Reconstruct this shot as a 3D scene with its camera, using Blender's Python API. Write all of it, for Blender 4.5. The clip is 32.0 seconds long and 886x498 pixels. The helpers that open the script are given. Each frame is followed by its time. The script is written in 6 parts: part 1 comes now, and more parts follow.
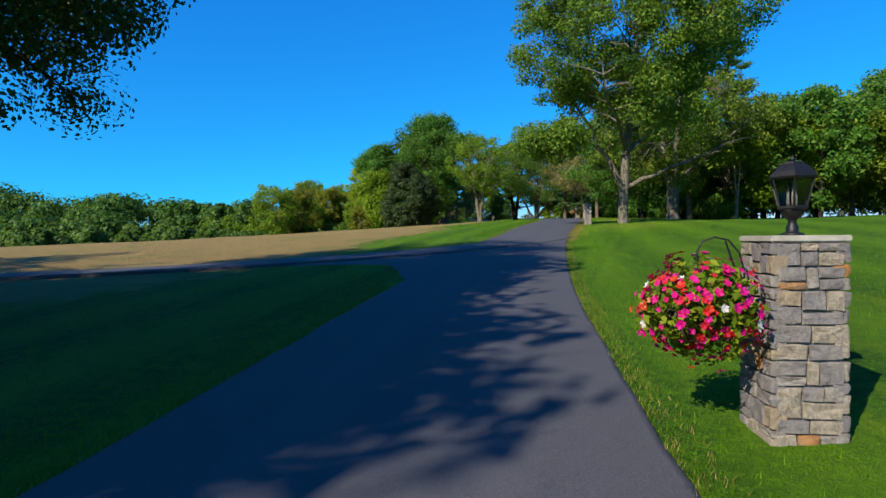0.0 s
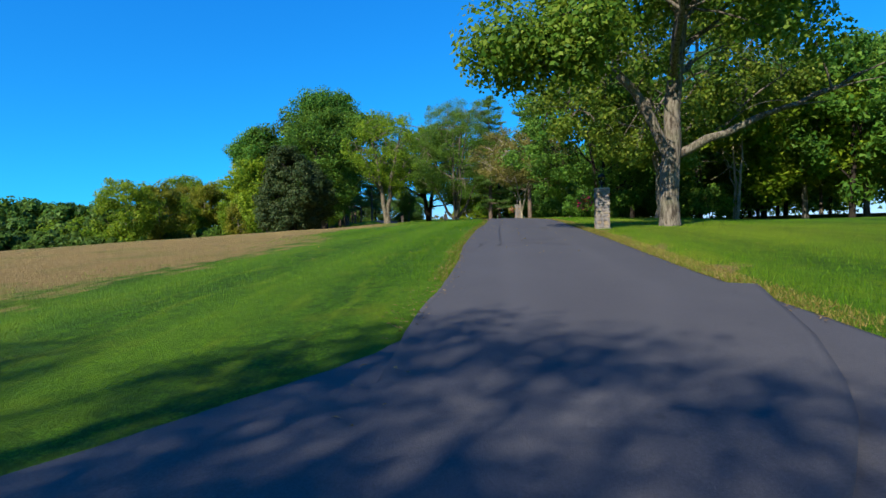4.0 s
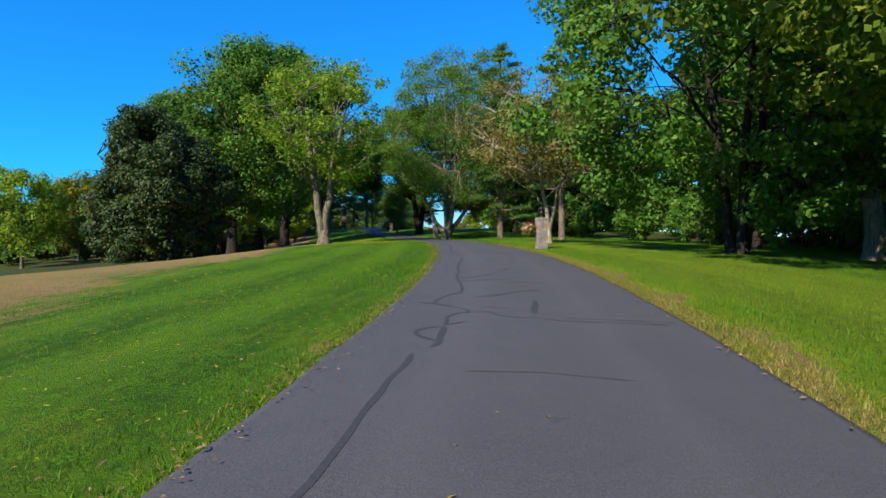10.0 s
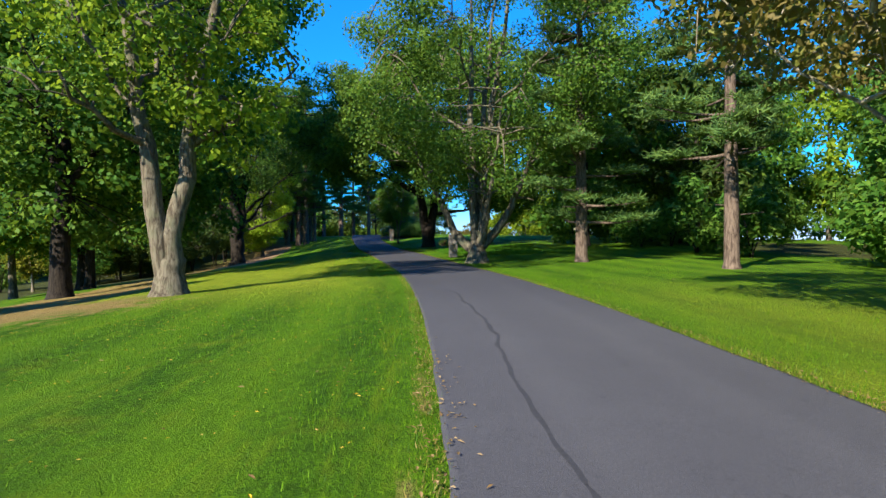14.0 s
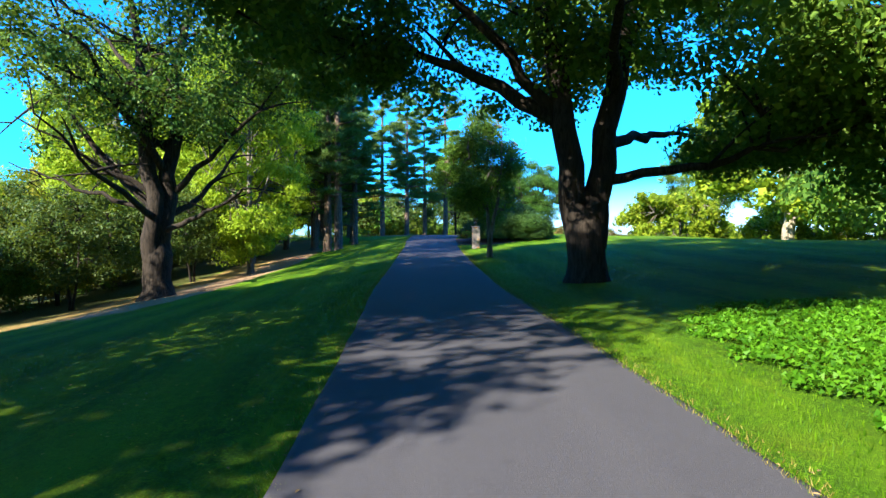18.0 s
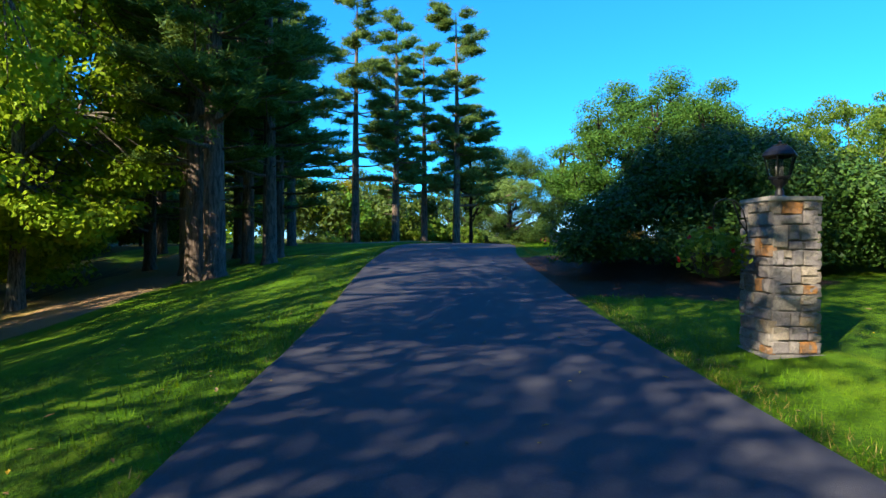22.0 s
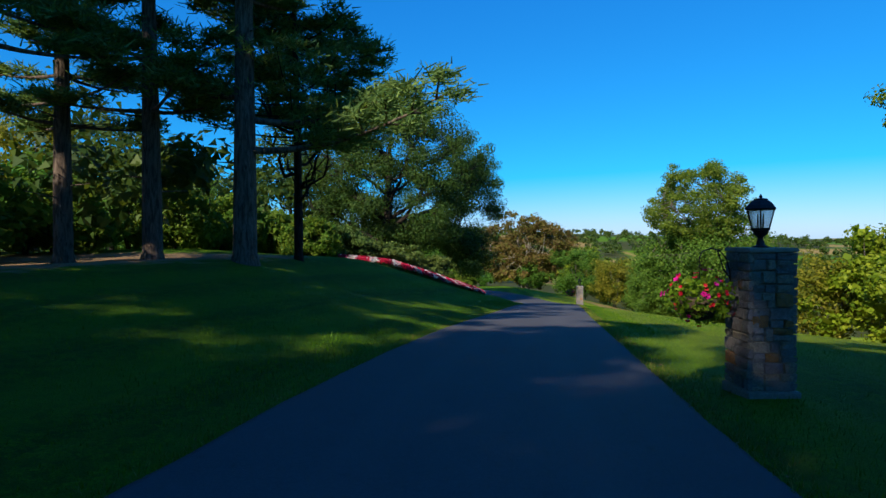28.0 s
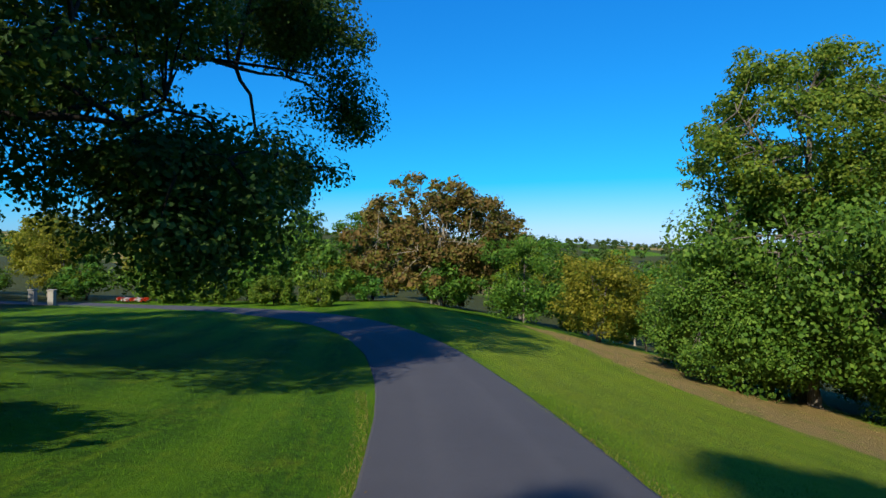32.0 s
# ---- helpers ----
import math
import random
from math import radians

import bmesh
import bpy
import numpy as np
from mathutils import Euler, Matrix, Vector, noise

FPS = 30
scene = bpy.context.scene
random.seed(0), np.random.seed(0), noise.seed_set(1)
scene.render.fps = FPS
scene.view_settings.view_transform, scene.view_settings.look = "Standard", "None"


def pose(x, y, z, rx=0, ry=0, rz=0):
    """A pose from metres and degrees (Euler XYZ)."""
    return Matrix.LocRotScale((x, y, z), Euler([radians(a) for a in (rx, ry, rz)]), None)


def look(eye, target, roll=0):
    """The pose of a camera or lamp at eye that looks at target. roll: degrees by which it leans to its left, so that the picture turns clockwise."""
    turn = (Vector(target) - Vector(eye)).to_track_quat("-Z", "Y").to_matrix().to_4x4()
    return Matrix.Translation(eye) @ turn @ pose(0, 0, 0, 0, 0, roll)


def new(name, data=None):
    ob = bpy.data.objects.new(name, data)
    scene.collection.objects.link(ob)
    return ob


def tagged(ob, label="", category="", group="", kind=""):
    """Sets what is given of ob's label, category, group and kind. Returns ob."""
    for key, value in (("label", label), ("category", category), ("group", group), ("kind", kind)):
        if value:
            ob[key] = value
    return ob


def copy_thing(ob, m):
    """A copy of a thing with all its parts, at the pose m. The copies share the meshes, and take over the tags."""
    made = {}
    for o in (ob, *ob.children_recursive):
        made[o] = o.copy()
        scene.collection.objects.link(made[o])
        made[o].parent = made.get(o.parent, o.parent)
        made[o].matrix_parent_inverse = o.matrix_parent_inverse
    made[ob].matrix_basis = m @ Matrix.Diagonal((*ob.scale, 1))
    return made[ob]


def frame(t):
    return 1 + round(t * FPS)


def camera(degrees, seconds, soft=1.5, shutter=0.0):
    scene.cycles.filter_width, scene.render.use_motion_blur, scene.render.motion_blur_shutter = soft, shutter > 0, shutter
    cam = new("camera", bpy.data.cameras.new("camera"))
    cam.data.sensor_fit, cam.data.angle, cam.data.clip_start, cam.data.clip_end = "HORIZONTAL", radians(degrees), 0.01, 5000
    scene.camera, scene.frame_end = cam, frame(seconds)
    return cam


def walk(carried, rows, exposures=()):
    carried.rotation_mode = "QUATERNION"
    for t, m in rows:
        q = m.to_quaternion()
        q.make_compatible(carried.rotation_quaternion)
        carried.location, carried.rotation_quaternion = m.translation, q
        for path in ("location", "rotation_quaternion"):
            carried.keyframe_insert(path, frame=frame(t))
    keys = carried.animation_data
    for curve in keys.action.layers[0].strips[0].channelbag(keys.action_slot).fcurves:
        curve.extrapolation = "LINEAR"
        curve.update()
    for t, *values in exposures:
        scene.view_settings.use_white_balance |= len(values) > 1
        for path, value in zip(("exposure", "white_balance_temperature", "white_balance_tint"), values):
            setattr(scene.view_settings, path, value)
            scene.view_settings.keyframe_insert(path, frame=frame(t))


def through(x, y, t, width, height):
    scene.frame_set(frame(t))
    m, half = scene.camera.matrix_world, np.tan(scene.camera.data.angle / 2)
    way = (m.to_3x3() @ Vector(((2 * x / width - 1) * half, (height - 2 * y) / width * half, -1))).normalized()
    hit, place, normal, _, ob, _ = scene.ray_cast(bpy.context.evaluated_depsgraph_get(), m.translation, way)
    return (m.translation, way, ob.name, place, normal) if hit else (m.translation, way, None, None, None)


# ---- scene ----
cam = camera(75.6, 32.0)
PATH = [
    (0, (2.766, -22.78, 0.747), (2.367, -20.821, 0.712), -0.4),
    (0.5, (2.402, -20.805, 0.789), (2.006, -18.845, 0.754), -0.4),
    (1, (2.074, -18.714, 0.865), (1.674, -16.755, 0.83), -0.4),
    (1.5, (1.679, -16.453, 0.889), (1.277, -14.494, 0.858), -0.3),
    (2, (1.242, -14.049, 0.97), (0.855, -12.087, 0.939), -0.3),
    (2.5, (0.817, -11.48, 1.112), (0.469, -9.511, 1.079), -0.5),
    (4.5, (-0.084, 0.209, 1.45), (-0.081, 2.208, 1.419), -0.6),
    (5, (0.03, 3.029, 1.541), (0.097, 5.027, 1.518), 0.2),
    (5.5, (0.19, 5.735, 1.782), (0.343, 7.73, 1.763), 0.7),
    (6, (0.505, 8.207, 2.09), (0.682, 10.199, 2.069), 0.7),
    (6.5, (0.859, 10.589, 2.373), (1.055, 12.579, 2.348), 0.3),
    (7, (1.187, 12.823, 2.676), (1.389, 14.812, 2.651), 0.5),
    (7.5, (1.557, 14.937, 2.976), (1.767, 16.926, 2.951), 0.3),
    (8, (1.943, 17.188, 3.2), (2.11, 19.181, 3.177), 0.4),
    (8.5, (2.291, 19.516, 3.359), (2.343, 21.515, 3.333), 0.4),
    (9, (2.49, 21.928, 3.507), (2.421, 23.927, 3.477), 0.1),
    (9.5, (2.631, 24.261, 3.517), (2.5, 26.257, 3.487), 0.1),
    (10, (2.734, 26.473, 3.471), (2.573, 28.466, 3.447), 0.2),
    (10.5, (2.594, 29.006, 3.472), (2.42, 30.998, 3.448), 0.1),
    (11, (2.414, 31.812, 3.472), (2.239, 33.804, 3.449), 0.2),
    (11.5, (2.023, 34.836, 3.664), (1.85, 36.828, 3.643), 0.1),
    (12, (1.568, 38.013, 3.901), (1.398, 40.006, 3.882), 0.2),
    (12.5, (1.19, 41.47, 4.139), (1.018, 43.462, 4.117), -0.2),
    (13, (0.93, 45.162, 4.305), (0.753, 47.154, 4.288), -0.2),
    (13.5, (0.543, 49.05, 4.447), (0.369, 51.042, 4.437), -0.5),
    (14, (0.173, 52.963, 4.702), (-0.048, 54.95, 4.688), -0.3),
    (14.5, (-0.283, 57.038, 4.923), (-0.583, 59.015, 4.892), -0.4),
    (16.5, (-3.474, 73.893, 5.392), (-3.894, 75.849, 5.372), 0.4),
    (17, (-4.428, 78.053, 5.489), (-4.869, 80.004, 5.464), 0.1),
    (17.5, (-5.433, 82.097, 5.603), (-5.882, 84.046, 5.576), 0.1),
    (18, (-6.419, 86.015, 5.669), (-6.936, 87.947, 5.642), 0.0),
    (18.5, (-7.423, 89.864, 5.734), (-7.992, 91.781, 5.704), -0.0),
    (19, (-8.464, 93.664, 5.796), (-9.064, 95.572, 5.764), -0.1),
    (20, (-10.879, 101.1, 5.698), (-11.498, 103.002, 5.678), 0.2),
    (20.5, (-12.079, 104.748, 5.772), (-12.704, 106.647, 5.754), 0.1),
    (21, (-13.234, 108.286, 5.86), (-13.818, 110.199, 5.842), 0.3),
    (21.5, (-14.24, 111.508, 5.917), (-14.775, 113.435, 5.904), 0.3),
    (22, (-15.121, 114.615, 6.164), (-15.634, 116.548, 6.152), 0.2),
    (22.5, (-15.8, 117.508, 6.31), (-16.305, 119.443, 6.298), -0.0),
    (23, (-16.316, 120.368, 6.484), (-16.81, 122.306, 6.465), 0.3),
    (24, (-17.258, 126.118, 6.964), (-17.753, 128.055, 6.938), -0.1),
    (24.5, (-17.929, 128.755, 7.002), (-18.422, 130.694, 6.975), -0.1),
    (26.5, (-20.158, 139.215, 7.105), (-20.556, 141.175, 7.082), -0.6),
    (27, (-20.564, 142.068, 7.141), (-20.743, 144.06, 7.111), -0.5),
    (27.5, (-20.673, 145.314, 7.151), (-20.791, 147.31, 7.118), -0.3),
    (28, (-20.674, 148.872, 7.09), (-20.75, 150.87, 7.056), -0.1),
    (28.5, (-20.64, 152.605, 6.893), (-20.583, 154.604, 6.864), -0.2),
    (29, (-20.374, 156.535, 6.653), (-20.193, 158.527, 6.624), -0.3),
    (29.5, (-19.821, 160.98, 6.47), (-19.608, 162.968, 6.439), -0.1),
    (30, (-19.061, 166.131, 6.208), (-18.836, 168.118, 6.175), -0.1),
    (30.5, (-18.248, 171.841, 5.765), (-18.015, 173.827, 5.736), -0.2),
    (31, (-17.283, 178.021, 5.321), (-17.047, 180.007, 5.293), 0.0),
    (31.5, (-16.37, 184.394, 4.968), (-16.126, 186.379, 4.948), 0.1),
    (32, (-15.522, 190.809, 4.562), (-15.319, 192.798, 4.549), 0.7),
]
EXPOSURES = ((0, 0.77, 6500, 10), (2.5, 0.87, 6500, 10), (5, 0.87, 6500, 10), (10, 0.97, 6500, 10), (13, 1.27, 6500, 10), (14.5, 1.57, 6500, 10), (16.5, 2.47, 6500, 10), (17.5, 2.47, 6500, 10), (18.5, 2.19, 6500, 10), (19.5, 2.00, 6500, 10), (20.5, 1.86, 6690, 10), (21.3, 1.90, 7000, 10), (22, 1.87, 7020, 10), (22.8, 1.92, 7050, 10), (23.5, 1.78, 7070, 10), (24.5, 1.52, 7100, 10), (26.5, 0.77, 6650, 10), (28, 0.67, 6600, 10), (32, 0.67, 6500, 10))
walk(cam, [(t, look(eye, target, roll)) for t, eye, target, roll in PATH], EXPOSURES)

# ==== the place
# ---- the sky and the sun ----
SUN_FROM = Vector((-0.52, -0.85, 0.0)).normalized()
SUN_UP = radians(35)
world = bpy.data.worlds.new("world")
scene.world = world
world.use_nodes = True
wn, wl = world.node_tree.nodes, world.node_tree.links
wn.clear()
sky = wn.new("ShaderNodeTexSky")
sky.sky_type, sky.sun_disc = "NISHITA", False
sky.sun_elevation, sky.sun_rotation = SUN_UP, math.atan2(SUN_FROM.x, SUN_FROM.y)
sky.air_density, sky.dust_density, sky.ozone_density = 1.0, 0.2, 1.5
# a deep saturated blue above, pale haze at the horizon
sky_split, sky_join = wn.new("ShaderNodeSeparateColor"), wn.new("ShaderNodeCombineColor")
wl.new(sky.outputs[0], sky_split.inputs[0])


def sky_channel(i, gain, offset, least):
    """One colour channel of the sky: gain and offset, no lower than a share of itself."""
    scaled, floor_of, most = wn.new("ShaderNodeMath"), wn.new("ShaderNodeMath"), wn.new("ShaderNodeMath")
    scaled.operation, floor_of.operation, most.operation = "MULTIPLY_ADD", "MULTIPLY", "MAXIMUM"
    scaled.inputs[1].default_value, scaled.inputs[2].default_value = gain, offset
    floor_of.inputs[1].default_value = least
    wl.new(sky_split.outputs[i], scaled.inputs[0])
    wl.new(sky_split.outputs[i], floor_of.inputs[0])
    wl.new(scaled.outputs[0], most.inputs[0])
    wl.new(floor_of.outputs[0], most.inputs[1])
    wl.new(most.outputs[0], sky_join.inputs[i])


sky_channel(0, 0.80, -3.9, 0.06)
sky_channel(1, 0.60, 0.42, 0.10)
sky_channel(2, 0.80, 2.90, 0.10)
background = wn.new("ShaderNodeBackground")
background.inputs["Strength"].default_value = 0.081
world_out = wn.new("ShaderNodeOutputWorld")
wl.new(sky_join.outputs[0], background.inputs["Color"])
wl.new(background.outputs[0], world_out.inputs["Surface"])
sun_data = bpy.data.lights.new("sun", "SUN")
sun_data.energy, sun_data.angle, sun_data.color = 5.0, radians(0.53), (1.0, 0.92, 0.76)
sun = new("sun", sun_data)
sun_dir = Vector((-SUN_FROM.x * math.cos(SUN_UP), -SUN_FROM.y * math.cos(SUN_UP), -math.sin(SUN_UP)))
sun.matrix_world = Matrix.Translation((-60, -100, 80)) @ sun_dir.to_track_quat("-Z", "Y").to_matrix().to_4x4()


# ---- materials ----
class Nodes:
    """A few short ways to wire a material."""

    def __init__(self, name):
        self.m = bpy.data.materials.new(name)
        self.m.use_nodes = True
        self.n, self.l = self.m.node_tree.nodes, self.m.node_tree.links
        self.bsdf = self.n["Principled BSDF"]
        self.out = self.n["Material Output"]

    def add(self, kind, **inputs):
        node = self.n.new(kind)
        for key, value in inputs.items():
            self.put(node.inputs[key.replace("_", " ")], value)
        return node

    def put(self, socket, value):
        if isinstance(value, bpy.types.NodeSocket):
            self.l.new(value, socket)
        elif isinstance(value, bpy.types.Node):
            self.l.new(value.outputs[0], socket)
        else:
            socket.default_value = value

    def place(self):
        return self.n.new("ShaderNodeNewGeometry").outputs["Position"]

    def noise(self, scale, detail=3.0, rough=0.6, vector=None, distort=0.0):
        node = self.add("ShaderNodeTexNoise", Scale=scale, Detail=detail, Roughness=rough, Distortion=distort)
        self.l.new(vector if vector is not None else self.place(), node.inputs["Vector"])
        return node.outputs["Fac"]

    def ramp(self, fac, stops, constant=False):
        node = self.n.new("ShaderNodeValToRGB")
        band = node.color_ramp
        band.interpolation = "CONSTANT" if constant else "LINEAR"
        while len(band.elements) < len(stops):
            band.elements.new(0.5)
        for e, (p, c) in zip(band.elements, stops):
            e.position, e.color = p, (*c, 1.0)
        self.put(node.inputs["Fac"], fac)
        return node.outputs["Color"]

    def mix(self, fac, a, b, kind="MIX"):
        node = self.n.new("ShaderNodeMix")
        node.data_type, node.blend_type = "RGBA", kind
        self.put(node.inputs["Factor"], fac)
        for s, v in ((node.inputs[6], a), (node.inputs[7], b)):
            self.put(s, (*v, 1.0) if isinstance(v, tuple) and len(v) == 3 else v)
        return node.outputs[2]

    def math(self, op, a, b=0.5, clamp=False):
        node = self.n.new("ShaderNodeMath")
        node.operation, node.use_clamp = op, clamp
        self.put(node.inputs[0], a)
        self.put(node.inputs[1], b)
        return node.outputs[0]

    def bump(self, height, strength=0.4, distance=0.02):
        node = self.add("ShaderNodeBump", Strength=strength, Distance=distance, Height=height)
        self.l.new(node.outputs[0], self.bsdf.inputs["Normal"])
        return node.outputs[0]

    def deep(self, colour, by=0.72):
        """The same colour scaled down evenly, so that shade comes out deeper."""
        return self.mix(1.0, (*colour, 1.0) if isinstance(colour, tuple) else colour, (by, by, by), "MULTIPLY")

    def done(self, colour, rough=0.8, metal=0.0, spec=0.3):
        self.put(self.bsdf.inputs["Base Color"], self.deep(colour))
        self.put(self.bsdf.inputs["Roughness"], rough)
        self.put(self.bsdf.inputs["Metallic"], metal)
        self.put(self.bsdf.inputs["Specular IOR Level"], spec)
        return self.m


def leaf_material(name, dark, mid, light, glow=0.45, rough=0.55, tint=0.5):
    """Leaves: each leaf its own tone, each plant a slight shift, light that passes through."""
    k = Nodes(name)
    island = k.n.new("ShaderNodeNewGeometry").outputs["Random Per Island"]
    tone = k.ramp(island, [(0.0, dark), (0.55, mid), (1.0, light)])
    whole = k.n.new("ShaderNodeObjectInfo").outputs["Random"]
    shade = k.noise(0.35, 2.0)
    shift = k.n.new("ShaderNodeHueSaturation")
    k.put(shift.inputs["Hue"], k.math("ADD", k.math("MULTIPLY", whole, 0.03), 0.485))
    k.put(shift.inputs["Value"], k.math("ADD", k.math("MULTIPLY", shade, 0.7), 0.65))
    k.put(shift.inputs["Color"], tone)
    colour = shift.outputs[0]
    k.done(colour, rough, 0.0, 0.14)
    through = k.n.new("ShaderNodeBsdfTranslucent")
    k.put(through.inputs["Color"], k.deep(k.mix(tint, colour, (0.34, 0.42, 0.03), "MIX")))
    both = k.n.new("ShaderNodeMixShader")
    k.put(both.inputs[0], glow)
    k.l.new(k.bsdf.outputs[0], both.inputs[1])
    k.l.new(through.outputs[0], both.inputs[2])
    k.l.new(both.outputs[0], k.out.inputs["Surface"])
    return k.m


def bark_material(name, dark, light, scale=1.0, moss=0.0):
    k = Nodes(name)
    wave = k.add("ShaderNodeMapping")
    k.l.new(k.place(), wave.inputs["Vector"])
    wave.inputs["Scale"].default_value = (9 * scale, 9 * scale, 1.6 * scale)
    ridges = k.noise(1.6, 5.0, 0.7, wave.outputs[0], 0.6)
    broad = k.noise(0.9, 3.0)
    colour = k.mix(k.math("MULTIPLY", broad, 0.5), k.ramp(ridges, [(0.40, dark), (0.58, light)]), dark)
    if moss:
        colour = k.mix(k.math("MULTIPLY", k.ramp(k.noise(2.2, 4.0), [(0.5, (0, 0, 0)), (0.68, (1, 1, 1))]), moss), colour, (0.16, 0.17, 0.10))
    k.bump(ridges, 0.9, 0.05)
    return k.done(colour, 0.9, 0.0, 0.15)


def plain_material(name, a, b, scale, rough=0.7, bump=0.0, metal=0.0, spec=0.4):
    k = Nodes(name)
    n = k.noise(scale, 4.0)
    if bump:
        k.bump(n, bump, 0.01)
    return k.done(k.ramp(n, [(0.3, a), (0.7, b)]), rough, metal, spec)


def ground_material():
    k = Nodes("lawn_and_field")
    fine, patch, wide = k.noise(38.0, 4.0, 0.75), k.noise(0.9, 5.0, 0.65), k.noise(0.09, 3.0)
    lawn = k.ramp(fine, [(0.36, (0.008, 0.036, 0.001)), (0.5, (0.070, 0.200, 0.001)), (0.64, (0.190, 0.370, 0.005))])
    tuft = k.noise(7.0, 4.0, 0.75)
    lawn = k.mix(k.math("MULTIPLY", k.ramp(tuft, [(0.40, (1, 1, 1)), (0.52, (0, 0, 0))]), 0.90), lawn, (0.017, 0.064, 0.001))
    lawn = k.mix(k.math("MULTIPLY", k.ramp(k.noise(2.6, 4.0, 0.7), [(0.42, (1, 1, 1)), (0.56, (0, 0, 0))]), 0.55), lawn, (0.034, 0.112, 0.001))
    lawn = k.mix(k.math("MULTIPLY", k.ramp(wide, [(0.35, (0, 0, 0)), (0.7, (1, 1, 1))]), 0.35), lawn, (0.095, 0.195, 0.003))
    lawn = k.mix(k.math("MULTIPLY", k.ramp(patch, [(0.55, (0, 0, 0)), (0.74, (1, 1, 1))]), 0.5), lawn, (0.20, 0.225, 0.010))
    # mown stripes that run with the drive
    lane = k.n.new("ShaderNodeAttribute")
    lane.attribute_name = "lane"
    spot = k.n.new("ShaderNodeSeparateXYZ")
    k.l.new(k.place(), spot.inputs[0])
    run = k.n.new("ShaderNodeCombineXYZ")
    k.put(run.inputs[0], k.math("MULTIPLY", lane.outputs["Fac"], 3.2))
    k.put(run.inputs[1], k.math("MULTIPLY", spot.outputs[1], 0.45))
    rake = k.noise(1.0, 5.0, 0.7, run.outputs[0])
    lawn = k.mix(k.math("MULTIPLY", k.ramp(rake, [(0.52, (0, 0, 0)), (0.68, (1, 1, 1))]), 0.65), lawn, (0.185, 0.265, 0.006))
    lawn = k.mix(k.math("MULTIPLY", k.ramp(rake, [(0.32, (1, 1, 1)), (0.47, (0, 0, 0))]), 0.70), lawn, (0.026, 0.095, 0.001))
    stripe = k.math("SINE", k.math("MULTIPLY", lane.outputs["Fac"], 2.9), 0.0)
    lawn = k.mix(k.math("MULTIPLY", k.math("ADD", stripe, 1.0), 0.24), lawn, (0.150, 0.300, 0.004))
    # pale lawn: yellowed grass together with sunlit brightness put into the colour
    pale = k.n.new("ShaderNodeAttribute")
    pale.attribute_name = "pale"
    sunlit_yellow = k.math("MULTIPLY", pale.outputs["Fac"], k.math("ADD", k.math("MULTIPLY", k.noise(0.6, 4.0, 0.7), 1.5), k.math("MULTIPLY", rake, 0.6)), True)
    lawn = k.mix(sunlit_yellow, lawn, k.ramp(fine, [(0.34, (0.13, 0.16, 0.008)), (0.5, (0.30, 0.36, 0.018)), (0.66, (0.46, 0.50, 0.045))]))
    hay = k.ramp(k.noise(14.0, 5.0, 0.8), [(0.3, (0.20, 0.135, 0.040)), (0.55, (0.38, 0.26, 0.095)), (0.8, (0.30, 0.27, 0.075))])
    hay = k.mix(k.ramp(k.noise(0.35, 4.0, 0.7), [(0.5, (0, 0, 0)), (0.7, (0.8, 0.8, 0.8))]), hay, (0.20, 0.20, 0.045))
    litter = k.ramp(k.noise(22.0, 5.0, 0.8), [(0.3, (0.21, 0.125, 0.065)), (0.6, (0.44, 0.295, 0.165)), (0.8, (0.58, 0.43, 0.26))])
    mulch = k.ramp(k.noise(45.0, 5.0, 0.85), [(0.3, (0.040, 0.021, 0.015)), (0.6, (0.13, 0.066, 0.044)), (0.85, (0.24, 0.135, 0.09))])
    floor = k.ramp(k.noise(1.7, 5.0, 0.75), [(0.3, (0.022, 0.030, 0.008)), (0.6, (0.075, 0.085, 0.020)), (0.8, (0.14, 0.11, 0.045))])
    colour = lawn
    ragged = k.math("SUBTRACT", k.math("MULTIPLY", k.noise(1.3, 5.0, 0.75), 1.1), 0.55)
    ragged = k.math("ADD", ragged, k.math("SUBTRACT", k.math("MULTIPLY", rake, 1.3), 0.65))
    for name, top in (("dry", hay), ("woods", floor), ("needles", litter), ("mulch", mulch)):
        a = k.n.new("ShaderNodeAttribute")
        a.attribute_name = name
        edge = k.math("MULTIPLY", k.math("SUBTRACT", k.math("ADD", a.outputs["Fac"], ragged), 0.38), 4.0, True)
        colour = k.mix(edge, colour, top)
    k.bump(fine, 1.0, 0.07)
    return k.done(colour, 0.9, 0.0, 0.12)


